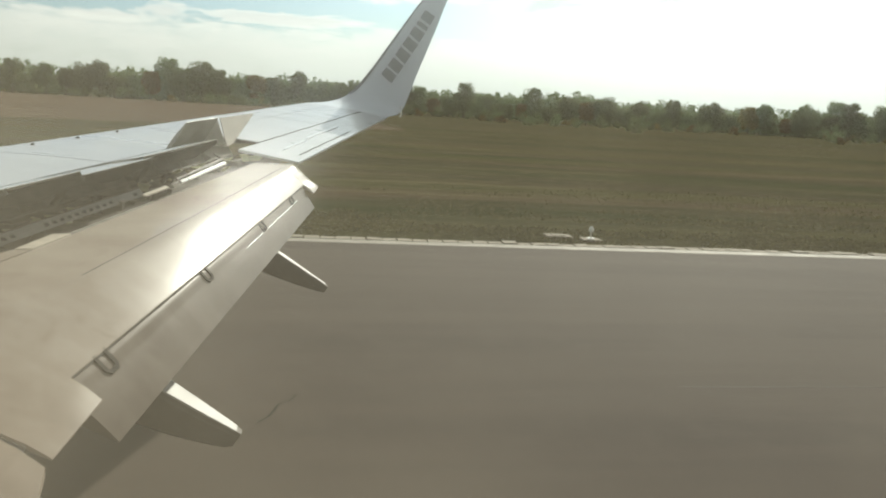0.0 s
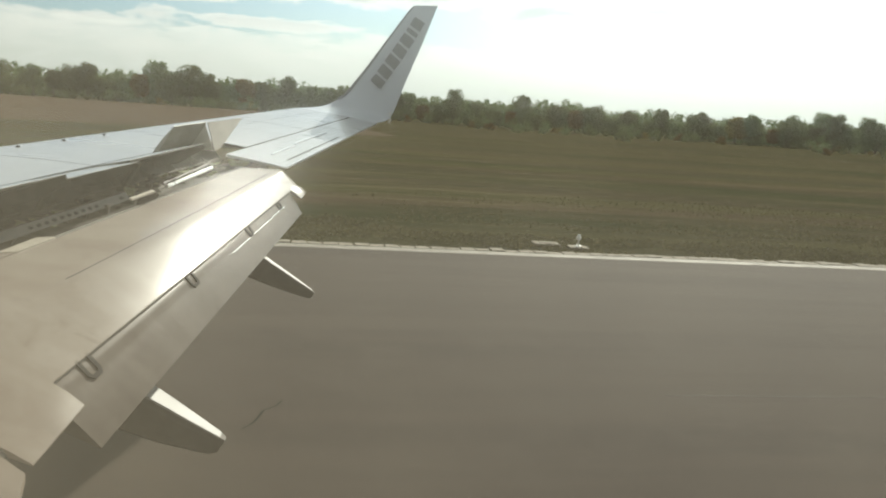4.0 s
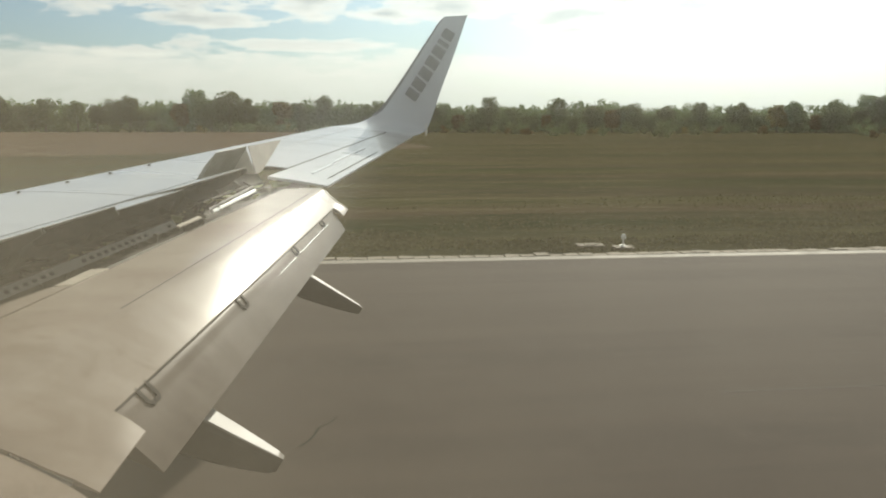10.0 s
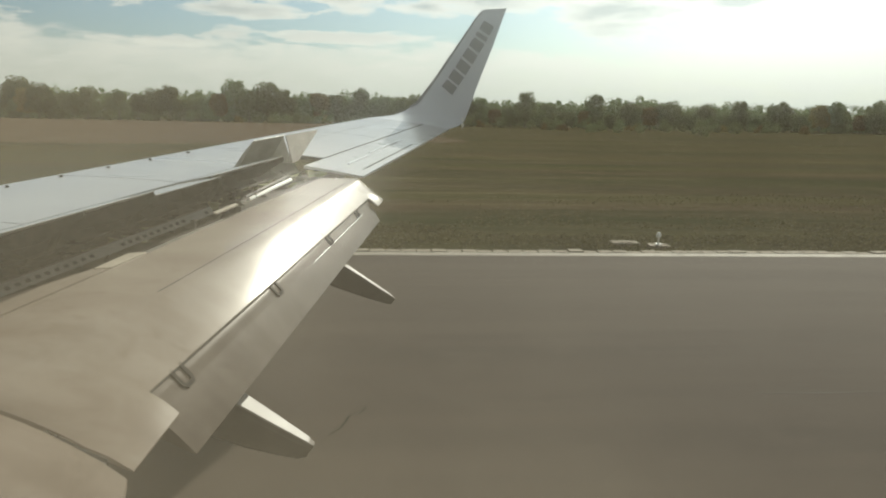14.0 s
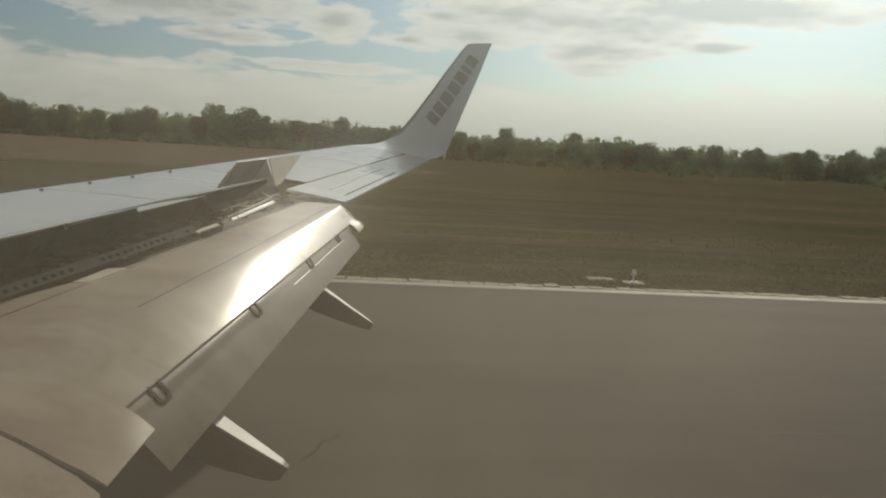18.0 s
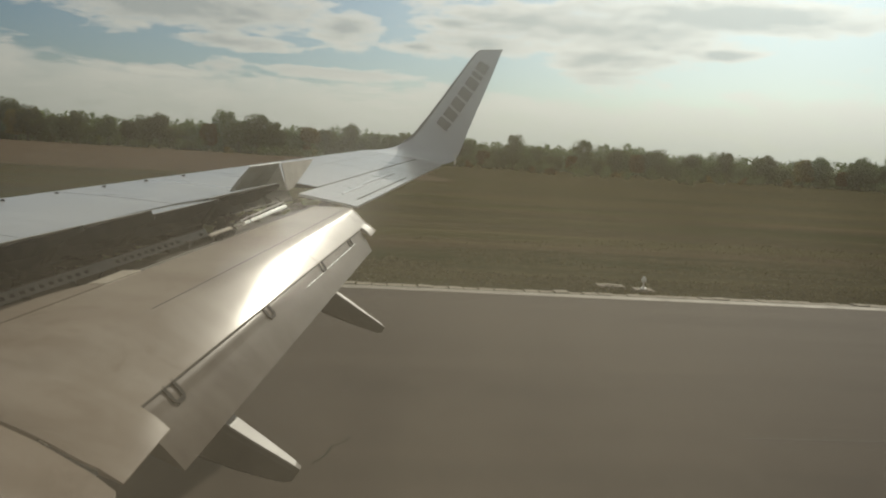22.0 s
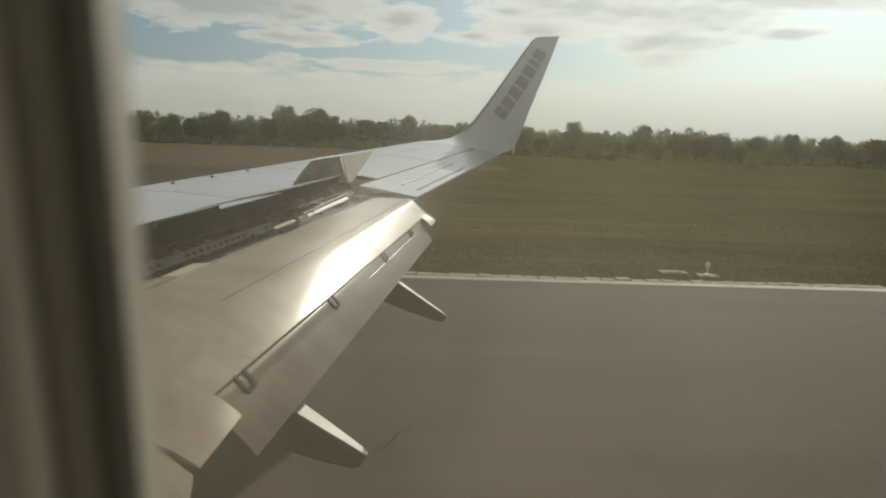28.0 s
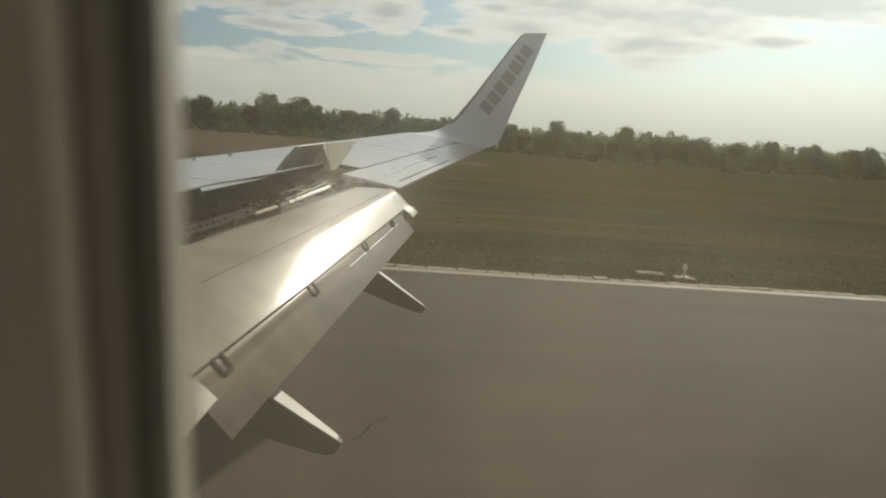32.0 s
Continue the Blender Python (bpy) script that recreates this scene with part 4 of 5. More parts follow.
# ---- cabin side with its window ----
def build_cabin():
    lean = -0.20

    def wall(x, z, y=1.60):
        return Vector((x, y + lean * (z - 3.66), z))

    cx, cz, hw, hh, rad = 9.262, 3.645, 0.187, 0.265, 0.11

    def ring(grow, depth):
        pts = []
        r = rad + grow
        for qx, qz, a0 in ((1, 1, 0), (-1, 1, 90), (-1, -1, 180), (1, -1, 270)):
            for i in range(9):
                a = radians(a0 + 90 * i / 8)
                x = cx + qx * (hw - rad) + r * math.cos(a)
                z = cz + qz * (hh - rad) + r * math.sin(a)
                pts.append(wall(x, z, 1.60 + depth))
        return pts

    side = part("cabin_window", loft([ring(0.0, 0.02), ring(0.0, 0.006), ring(0.0005, 0.0)], False), LIP, plane, "oval cabin window with a dusty pane", True)
    part("retainer", loft([ring(0.0005, 0.0), ring(0.005, -0.008), ring(0.010, -0.010)], False), RETAINER, side, "olive window retainer", True)
    part("gasket", loft([ring(0.010, -0.010), ring(0.016, -0.022), ring(0.020, -0.024)], False), GASKET, side, "dark rubber gasket", True)
    part("reveal", loft([ring(0.020, -0.024), ring(0.024, -0.034), ring(0.034, -0.040)], False), LINER, side, "", True)
    bm = bmesh.new()
    bm.faces.new([bm.verts.new(p) for p in ring(0.004, 0.022)])
    pane = part("pane", bm, PANE, side, "scratched dusty acrylic pane")
    pane.visible_shadow = False
    # liner panel: from the reveal out to a rectangle
    inner = ring(0.034, -0.040)
    outer = []
    for qx, qz, turn in ((1, 1, 0), (-1, 1, 1), (-1, -1, 0), (1, -1, 1)):
        for i in range(9):
            j = 8 - i if turn else i
            ex, ez = (3.2, 0.52 * (0.02 + 0.98 * j / 4)) if j <= 4 else (3.2 * (0.02 + 0.98 * (8 - j) / 4), 0.52)
            outer.append(wall(cx + qx * ex, cz + qz * ez, 1.56))
    part("wall_liner", loft([inner, outer], False), LINER, plane, "beige cabin wall panel")
    out_ring = ring(0.02, 0.06)
    skin_out = [p + Vector((0, 0.09, 0)) for p in outer]
    part("fuselage_side", loft([ring(0.0, 0.02), out_ring, skin_out], False), WHITE, plane, "white fuselage skin")
    # rest of cabin tube, ends closed; unseen far side cut open to brighten the liner
    secs = []
    n = 24
    for j in range(n + 1):
        x = cx - 3.2 + 6.4 * j / n
        pts = []
        for i in range(33):
            a = radians(28 + (360 - 44) * i / 32)
            pts.append(Vector((x, 1.80 * math.cos(a), 3.45 + 1.80 * math.sin(a))))
        pts[0] = wall(x, cz + 0.52, 1.62)
        pts[-1] = wall(x, cz - 0.52, 1.62)
        secs.append(pts)
    bm = bmesh.new()
    rings = [[bm.verts.new(p) for p in q] for q in secs]
    for j in range(n):
        for i in range(32):
            if 11 <= i <= 19 and j % 4:
                continue
            bm.faces.new((rings[j][i], rings[j][i + 1], rings[j + 1][i + 1], rings[j + 1][i]))
    tubeob = part("cabin_shell", bm, LINER, plane, "beige cabin shell, unseen far side cut open for daylight")
    sol = tubeob.modifiers.new("thick", "SOLIDIFY")
    sol.thickness = 0.06
    for x in (cx - 3.2, cx + 3.2):
        bm = bmesh.new()
        vs = [bm.verts.new((x + 0.0, 1.84 * math.cos(2 * math.pi * i / 32), 3.45 + 1.84 * math.sin(2 * math.pi * i / 32))) for i in range(32)]
        bm.faces.new(vs)
        part("bulkhead", bm, LINER, plane)
    # the fuselage goes on ahead to the nose and behind to the tail cone
    for name, stations in (("forward_fuselage", ((-3.24, 1, 0), (-13.0, 1, 0), (-15.0, 0.96, -0.05), (-16.8, 0.82, -0.18), (-18.2, 0.58, -0.38), (-19.0, 0.32, -0.52), (-19.35, 0.06, -0.58))),
                           ("rear_fuselage", ((3.24, 1, 0), (6.0, 0.99, 0.02), (9.0, 0.86, 0.24), (12.0, 0.64, 0.60), (15.0, 0.36, 1.00), (16.6, 0.16, 1.22), (17.0, 0.04, 1.26)))):
        secs = []
        for u, r, lift in stations:
            secs.append([Vector((cx + u, 1.90 * r * math.cos(2 * math.pi * i / 40), 3.45 + lift + 1.96 * r * math.sin(2 * math.pi * i / 40))) for i in range(40)])
        part(name, loft(secs), WHITE, plane, "white painted fuselage", True)


build_cabin()


# ---- ground, runway and verge ----
def along(u, v, z=0.0):
    """A place u metres along the runway's edge (aft) and v metres out from it."""
    return Vector((8 + u * math.cos(RUN) - v * math.sin(RUN), 25 + u * math.sin(RUN) + v * math.cos(RUN), z))


def strip(bm, u0, u1, v0, v1, z0, z1, nu=1):
    for i in range(nu):
        a, b = u0 + (u1 - u0) * i / nu, u0 + (u1 - u0) * (i + 1) / nu
        vs = [bm.verts.new(along(u, v, z)) for z in (z0, z1) for u, v in ((a, v0), (b, v0), (b, v1), (a, v1))]
        for f in ((3, 2, 1, 0), (4, 5, 6, 7), (0, 1, 5, 4), (1, 2, 6, 5), (2, 3, 7, 6), (3, 0, 4, 7)):
            bm.faces.new([vs[j] for j in f])
    return bm


def build_ground():
    bm = bmesh.new()
    xs = sorted(set([-4800, -2500, -1200] + list(range(-600, 1000, 25)) + [1600, 2800, 4800]))
    ys = sorted(set([-4800, -2000, -600, -200, -60] + list(range(-30, 500, 12)) + [700, 1200, 2400, 4800]))
    grid = {}
    for x in xs:
        for y in ys:
            v = (y - 25) * math.cos(RUN) - (x - 8) * math.sin(RUN)
            far = max(0.0, min(1.0, (v - 4) / 25))
            z = -0.05 + far * 0.35 * noise.noise((x * 0.02, y * 0.03, 0.3)) + far * 0.12 * noise.noise((x * 0.09, y * 0.11, 2.0))
            grid[x, y] = bm.verts.new((x, y, z if v > 0 else -0.35))
    for a, b in zip(xs, xs[1:]):
        for c, d in zip(ys, ys[1:]):
            bm.faces.new((grid[a, c], grid[b, c], grid[b, d], grid[a, d]))
    g = link("ground", bm, GRASS, None, "", True)
    tagged(g, "dry brown and olive grassland beside the runway", "ground", kind="structure")
    bm = strip(bmesh.new(), -1500, 2600, -47, 0.0, -0.4, 0.0, 20)
    r = link("runway", bm, ASPHALT)
    tagged(r, "worn brownish grey asphalt runway", "runway", kind="structure")
    part("edge_line", strip(bmesh.new(), -1500, 2600, -0.66, -0.12, -0.02, 0.005, 20), LINE, r, "faded white edge line")
    part("edge_line", strip(bmesh.new(), -1500, 2600, -46.8, -46.1, -0.02, 0.005, 20), LINE, r, "faded white edge line")
    # centre dashes, touchdown bars and aiming blocks further along the runway
    for i in range(-12, 24):
        if -1 <= i <= 0:
            continue
        part("centre_dash", strip(bmesh.new(), i * 50, i * 50 + 30, -23.9, -23.4, -0.02, 0.005), LINE, r)
    for u in (260, 560, 760):
        for k in range(3):
            part("touchdown_bar", strip(bmesh.new(), u, u + 22, -14.6 - k * 3.2, -12.8 - k * 3.2, -0.02, 0.006), LINE, r)
    part("aiming_block", strip(bmesh.new(), 660, 705, -18, -9, -0.02, 0.006), LINE, r)
    part("aiming_block", strip(bmesh.new(), 660, 705, -38, -29, -0.02, 0.006), LINE, r)
    # tyre streaks
    rnd = random.Random(8)
    for i in range(4):
        u, v, w = rnd.uniform(-20, 20), rnd.uniform(-19, -5), rnd.uniform(0.015, 0.035)
        part("tyre_mark", strip(bmesh.new(), u, u + rnd.uniform(4, 14), v, v + w, -0.01, 0.003), RUBBER, r, "dark rubber streak")
    return r


runway = build_ground()


def crack(u, v, turn, steps, seed):
    rnd = random.Random(seed)
    bm = bmesh.new()
    a = turn
    for i in range(steps):
        a += rnd.uniform(-0.7, 0.7)
        a = turn + (a - turn) * 0.7
        du, dv = 0.22 * math.cos(a), 0.22 * math.sin(a)
        w = rnd.uniform(0.007, 0.016)
        nu, nv = -math.sin(a) * w, math.cos(a) * w
        vs = [bm.verts.new(along(p, q, 0.004)) for p, q in ((u - nu, v - nv), (u + du - nu, v + dv - nv), (u + du + nu, v + dv + nv), (u + nu, v + nv))]
        bm.faces.new(vs)
        u, v = u + du, v + dv
    part("crack", bm, TAR, runway, "dark sealed crack")


crack(-0.2, -13.9, 0.9, 5, 5)
crack(64, -16, 1.9, 40, 6)
crack(-38, -18, 1.6, 30, 7)
crack(46, -12, 0.6, 18, 9)

# edge slabs, one by one near by and joined further off
SLAB = bmesh.new()
box(SLAB, (0.016, 0.01, -0.2), (0.424, 0.43, 0.014))
bmesh.ops.bevel(SLAB, geom=[e for e in SLAB.edges if all(v.co.z > 0 for v in e.verts)], offset=0.012, segments=1, affect="EDGES")
slab_mesh = bpy.data.meshes.new("edge_slab")
SLAB.to_mesh(slab_mesh)
SLAB.free()
slab_mesh.materials.append(CONCRETE)
rnd = random.Random(11)
for i in range(280):
    ob = new("edge_slab", slab_mesh)
    ob.parent = runway
    p = along(-34 + 0.44 * i, 0.004, rnd.uniform(-0.03, 0.012))
    ob.matrix_local = Matrix.Translation(p) @ pose(0, 0, 0, rnd.uniform(-2.5, 2), rnd.uniform(-2, 2), math.degrees(RUN) + rnd.uniform(-3, 3))
bm = bmesh.new()
for i in range(260):
    strip(bm, 89.5 + i * 0.9, 90.35 + i * 0.9, 0.004, 0.42, -0.2, 0.01)
    strip(bm, -34.3 - i * 0.9, -35.15 - i * 0.9, 0.004, 0.42, -0.2, 0.01)
tagged(part("edge_slabs", bm, CONCRETE, runway, "concrete edge slabs"), kind="stuff")


def build_tufts():
    """Dry grass over the verge: short tufts near the edge, and taller weeds in clumps further out."""
    rs = np.random.RandomState(5)
    verts, faces = [], []

    def tuft(o, blades, tall, wide, lean):
        for b in range(blades):
            a = rs.rand() * 6.283
            w = wide * (0.4 + rs.rand())
            dx, dy = math.cos(a) * w, math.sin(a) * w
            ox, oy = rs.randn(2) * lean
            tx, ty = ox + rs.randn() * lean, oy + rs.randn() * lean
            k = len(verts)
            verts.extend([(o.x + ox - dx, o.y + oy - dy, o.z), (o.x + ox + dx, o.y + oy + dy, o.z), (o.x + tx, o.y + ty, o.z + tall * (0.5 + 0.7 * rs.rand()))])
            faces.append((k, k + 1, k + 2))

    for i in range(22000):
        v = 0.55 + 18 * rs.rand() ** 1.8
        u = (-0.62 * (v + 24) - 4) + rs.rand() * (1.35 * (v + 24) + 12)
        if noise.noise((u * 0.22, v * 0.5, 1)) < -0.05 + 0.4 * (rs.rand() - 0.5):
            continue
        tuft(along(u, v, -0.06), 3, 0.09, 0.045, 0.08)
    for i in range(5000):
        v = 1.5 + 20 * rs.rand() ** 1.5
        u = (-0.62 * (v + 24) - 4) + rs.rand() * (1.35 * (v + 24) + 12)
        if noise.noise((u * 0.06, v * 0.16, 7)) + 0.5 * noise.noise((u * 0.3, v * 0.5, 9)) < 0.12:
            continue
        tuft(along(u, v, -0.06), 6, 0.11 + 0.10 * rs.rand(), 0.05, 0.16)
    me = bpy.data.meshes.new("grass")
    me.from_pydata(verts, [], faces)
    me.materials.append(BLADE)
    tagged(new("grass", me), "short dry grass tufts and weeds on the verge", "grass", kind="stuff")


build_tufts()


# ---- trees and bushes ----
def crown_mesh(name, seed, height, wide, low, clumps, leaves, material, size):
    rs = np.random.RandomState(seed)
    verts, faces = [], []
    lobes = []
    for i in range(clumps):
        a, f = rs.rand() * 6.283, rs.rand()
        rr = wide * 0.5 * (0.15 + 0.85 * rs.rand() ** 0.6)
        zz = low + (height - low) * (0.1 + 0.8 * f)
        rr *= math.sin(math.pi * (0.18 + 0.72 * f)) ** 0.7
        lobes.append((math.cos(a) * rr, math.sin(a) * rr, zz, wide * (0.09 + 0.13 * rs.rand())))
    lobes.append((0, 0, height * 0.85, wide * 0.2))
    for x, y, z, r in lobes:
        for i in range(leaves):
            d = rs.randn(3)
            d /= np.linalg.norm(d)
            p = np.array((x, y, z)) + d * r * (0.7 + 0.4 * rs.rand()) * (1, 1, 0.8)
            n = d + rs.randn(3) * 0.6
            t = np.cross(n, rs.randn(3))
            t /= np.linalg.norm(t)
            b = np.cross(n, t)
            b /= np.linalg.norm(b)
            s = size * (0.5 + rs.rand())
            k = len(verts)
            verts += [tuple(p - t * s), tuple(p - b * s * 0.6), tuple(p + t * s), tuple(p + b * s * 0.6)]
            faces.append((k, k + 1, k + 2, k + 3))
    me = bpy.data.meshes.new(name)
    me.from_pydata(verts, [], faces)
    me.materials.append(material)
    return me, lobes


def make_tree(seed, height, wide, material, label, low=0.28):
    t = tagged(empty("tree"), label, "tree", "trees along the field")
    me, lobes = crown_mesh("crown", seed, height, wide, height * low, 52, 75, material, 0.34)
    crown = new("crown", me)
    crown.parent = t
    rnd = random.Random(seed)
    bm = bmesh.new()
    r = height * 0.022
    a, b, c = Vector((0, 0, -0.4)), Vector((rnd.uniform(-.2, .2), rnd.uniform(-.2, .2), height * 0.35)), Vector((rnd.uniform(-.4, .4), rnd.uniform(-.4, .4), height * 0.8))
    tube(bm, a, b, r, r * 0.7, 7)
    tube(bm, b, c, r * 0.7, r * 0.2, 6)
    part("trunk", bm, BARK, t)
    bm = bmesh.new()
    for x, y, z, q in lobes[:7]:
        s = b.lerp(c, rnd.random() * 0.6)
        tube(bm, s, (x, y, z), r * 0.35, r * 0.08, 5)
    part("limbs", bm, BARK, t)
    return t


def make_bush(seed, height, wide, material, label):
    t = tagged(empty("bush"), label, "bush", "bushes at the field's edge")
    me, lobes = crown_mesh("foliage", seed, height, wide, 0.0, 9, 45, material, 0.26)
    f = new("foliage", me)
    f.parent = t
    bm = bmesh.new()
    for x, y, z, q in lobes[:6]:
        tube(bm, (x * 0.1, y * 0.1, -0.2), (x, y, z), 0.05, 0.015, 5)
    part("stems", bm, BARK, t)
    return t


TREES = [make_tree(21, 14.0, 11.0, LEAF, "broad dark green tree at the field's far edge", 0.12),
         make_tree(22, 15.5, 10.5, LEAF, "tall dark green tree at the field's far edge", 0.18),
         make_tree(23, 11.5, 10.0, LEAF, "low round green tree at the field's far edge", 0.1),
         make_tree(24, 12.0, 8.0, LEAFDRY, "yellowing autumn tree at the field's far edge", 0.15),
         make_tree(25, 14.5, 8.5, LEAF, "slender green tree with a gappy crown", 0.26),
         make_tree(26, 10.0, 12.0, LEAF, "wide low green tree in the hedge line", 0.15)]
BUSHES = [make_bush(31, 3.6, 5.5, LEAF, "dense green bush on rough grass"),
          make_bush(32, 2.6, 4.5, LEAFDRY, "yellow-brown autumn bush on rough grass"),
          make_bush(33, 4.8, 6.0, LEAF, "tall green bush on rough grass")]
rnd = random.Random(77)
used = set()


def plant(kinds, i, x, y, k):
    m = pose(x, y, -0.1, 0, 0, rnd.uniform(0, 360)) 
    src = kinds[i]
    if (id(kinds), i) not in used:
        used.add((id(kinds), i))
        src.matrix_basis = m @ Matrix.Diagonal((k, k, k, 1))
        return
    ob = copy_thing(src, m)
    ob.scale = (k, k, k * rnd.uniform(0.9, 1.1))


x = -330.0
while x < 430:
    gap = 0.5 + 0.5 * noise.noise((x * 0.021, 3.3, 0))
    d = 395 + 25 * noise.noise((x * 0.011, 0, 5)) - 0.10 * max(0, x)
    if gap > 0.28:
        plant(TREES, rnd.choice((0, 1, 2, 4, 5, 0, 3, 2)), x, d + rnd.uniform(-8, 8), rnd.uniform(0.75, 1.1) * (0.75 + 0.45 * gap) * (1.12 if -200 < x < 0 else 1.0))
    x += rnd.uniform(4.0, 7.5)


def build_woods():
    """The wood behind the front rank of trees: one canopy of leaf clumps with an uneven top."""
    rs = np.random.RandomState(41)
    spots = []
    for i in range(8000):
        x = -340 + 790 * rs.rand()
        d = 395 + 25 * noise.noise((x * 0.011, 0, 5)) - 0.10 * max(0, x) + 10 + 34 * rs.rand() ** 1.3
        top = 10.5 + 4.2 * noise.noise((x * 0.03, d * 0.05, 2)) + 2.4 * noise.noise((x * 0.13, d * 0.1, 4)) + (1.2 if -200 < x < 20 else 0.0)
        f = 0.08 + 0.92 * rs.rand() ** 0.8
        spots.append((x, d, top * f, 1.2 + 1.5 * rs.rand()))
    n = 20
    c = np.repeat(np.array(spots), n, axis=0)
    dirs = rs.randn(len(c), 3)
    dirs /= np.linalg.norm(dirs, axis=1)[:, None]
    p = c[:, :3] + dirs * c[:, 3:] * (0.6 + 0.5 * rs.rand(len(c), 1))
    nrm = dirs + rs.randn(len(c), 3) * 0.6
    t = np.cross(nrm, rs.randn(len(c), 3))
    t /= np.linalg.norm(t, axis=1)[:, None]
    b = np.cross(nrm, t)
    b /= np.linalg.norm(b, axis=1)[:, None]
    size = 0.62 * (0.5 + rs.rand(len(c), 1))
    verts = np.stack([p - t * size, p - b * size * 0.6, p + t * size, p + b * size * 0.6], axis=1).reshape(-1, 3)
    me = bpy.data.meshes.new("woods")
    me.from_pydata(verts.tolist(), [], np.arange(len(verts)).reshape(-1, 4).tolist())
    me.materials.append(LEAF)
    tagged(new("woods", me), "dense green wood with an uneven top behind the field", "woods", kind="stuff")


build_woods()
for i in range(190):
    x = rnd.uniform(-260, 360)
    d = 385 - 0.10 * max(0, x) - abs(rnd.gauss(0, 1)) * (14 if x < 60 else 60)
    plant(BUSHES, rnd.choice((0, 0, 1, 2, 2)), x, max(d, 120), rnd.uniform(0.6, 1.25))


def build_hills():
    bm = bmesh.new()
    prev = None
    for i in range(120):
        a = radians(-75 + 150 * i / 119)
        far = 3900
        h = 26 + 34 * (0.5 + 0.5 * noise.noise((i * 0.06, 0.7, 0))) + 6 * noise.noise((i * 0.4, 0, 0)) + max(0, 40 - i) * 0.5
        x, y = math.sin(a), math.cos(a)
        ring = [bm.verts.new((x * f, y * f, z)) for f, z in ((far - 900, -2), (far - 400, h * 0.55), (far, h), (far + 500, -2))]
        if prev:
            for j in range(3):
                bm.faces.new((prev[j], ring[j], ring[j + 1], prev[j + 1]))
        prev = ring
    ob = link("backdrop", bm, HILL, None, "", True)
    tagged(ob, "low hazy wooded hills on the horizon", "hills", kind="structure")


build_hills()


# ---- small things on the verge ----
def edge_light(u, v):
    t = tagged(empty("runway_light", along(u, v, -0.03)), "small white runway edge light on a concrete pad", "light", "runway edge lights")
    bm = bmesh.new()
    box(bm, (-0.3, -0.3, -0.05), (0.3, 0.3, 0.03))
    part("pad", bm, CONCRETE, t, "square concrete pad")
    bm = bmesh.new()
    tube(bm, (0, 0, 0.03), (0, 0, 0.07), 0.11, 0.09, 12)
    tube(bm, (0, 0, 0.07), (0, 0, 0.26), 0.035, 0.03, 10)
    part("stem", bm, ROD, t)
    bm = bmesh.new()
    tube(bm, (0, 0, 0.26), (0, 0, 0.33), 0.08, 0.085, 12)
    tube(bm, (0, 0, 0.33), (0, 0, 0.42), 0.075, 0.04, 12)
    part("lens", bm, LAMPGLASS, t, "white glass lens")


for u in (-111, -51, 9.2, 69, 129, 189):
    edge_light(u, 1.6)


def cover(u, v, w, d):
    t = tagged(empty("concrete_cover", along(u, v, -0.04)), "flat pale concrete cover slab in the grass", "slab", "concrete covers")
    bm = bmesh.new()
    box(bm, (-w, -d, -0.08), (w, d, 0.05))
    bmesh.ops.bevel(bm, geom=bm.edges[:], offset=0.015, segments=1, affect="EDGES")
    part("cover_slab", bm, CONCRETE, t)
    bm = bmesh.new()
    box(bm, (-w * 0.5, -d * 0.5, 0.05), (w * 0.5, d * 0.5, 0.07))
    part("lid", bm, DARK if w < 0.3 else CONCRETE, t)


for u, v in ((8.3, 2.1), (-62, 2.6), (70, 2.4)):
    cover(u, v, 0.42, 0.3)


# ---- further along the airfield: taxiway, approach boxes, mast ----
def taxiway():
    """The curved exit that leaves the runway well behind the aeroplane."""
    bm = bmesh.new()
    left, right = [], []
    for i in range(13):
        a = radians(90 * i / 12)
        left.append(along(330 + 45 * math.sin(a), 0.45 + 45 * (1 - math.cos(a)), 0.0))
        right.append(along(480 - 75 * math.sin(a), 0.45 + 45 * (1 - math.cos(a)), 0.0))
    low = Vector((0, 0, -0.3))
    tops = [(bm.verts.new(p), bm.verts.new(q), bm.verts.new(p + low), bm.verts.new(q + low)) for p, q in zip(left, right)]
    for a, b in zip(tops, tops[1:]):
        bm.faces.new((a[0], a[1], b[1], b[0]))
        bm.faces.new((a[2], a[0], b[0], b[2]))
        bm.faces.new((a[1], a[3], b[3], b[1]))
    strip(bm, 375, 405, 45.45, 150, -0.3, 0.0, 4)
    ob = link("taxiway", bm, ASPHALT)
    tagged(ob, "worn grey taxiway curving off the runway", "taxiway", kind="structure")
    bm = strip(bmesh.new(), 150, 900, 150.2, 156, -0.3, 0.0, 6)
    tagged(link("road", bm, CONCRETE), "pale narrow perimeter track across the grass", "road", kind="structure")


taxiway()
ORANGE = paint("signal_orange", (0.45, 0.10, 0.03), (0.38, 0.09, 0.03), 0.6)


def approach_box(u, v):
    t = tagged(empty("approach_light", along(u, v, -0.05)), "orange approach light box on two short legs", "light box", "approach light boxes")
    bm = bmesh.new()
    box(bm, (-0.7, -0.35, 0.55), (0.7, 0.35, 1.0))
    bmesh.ops.bevel(bm, geom=bm.edges[:], offset=0.04, segments=1, affect="EDGES")
    part("housing", bm, ORANGE, t)
    for x in (-0.5, 0.5):
        part("leg", tube(bmesh.new(), (x, 0, -0.1), (x, 0, 0.56), 0.05, 0.05, 8), ROD, t)
    for x in (-0.35, 0.35):
        part("lens", tube(bmesh.new(), (x, -0.35, 0.78), (x, -0.38, 0.78), 0.13, 0.13, 12), LAMPGLASS, t)


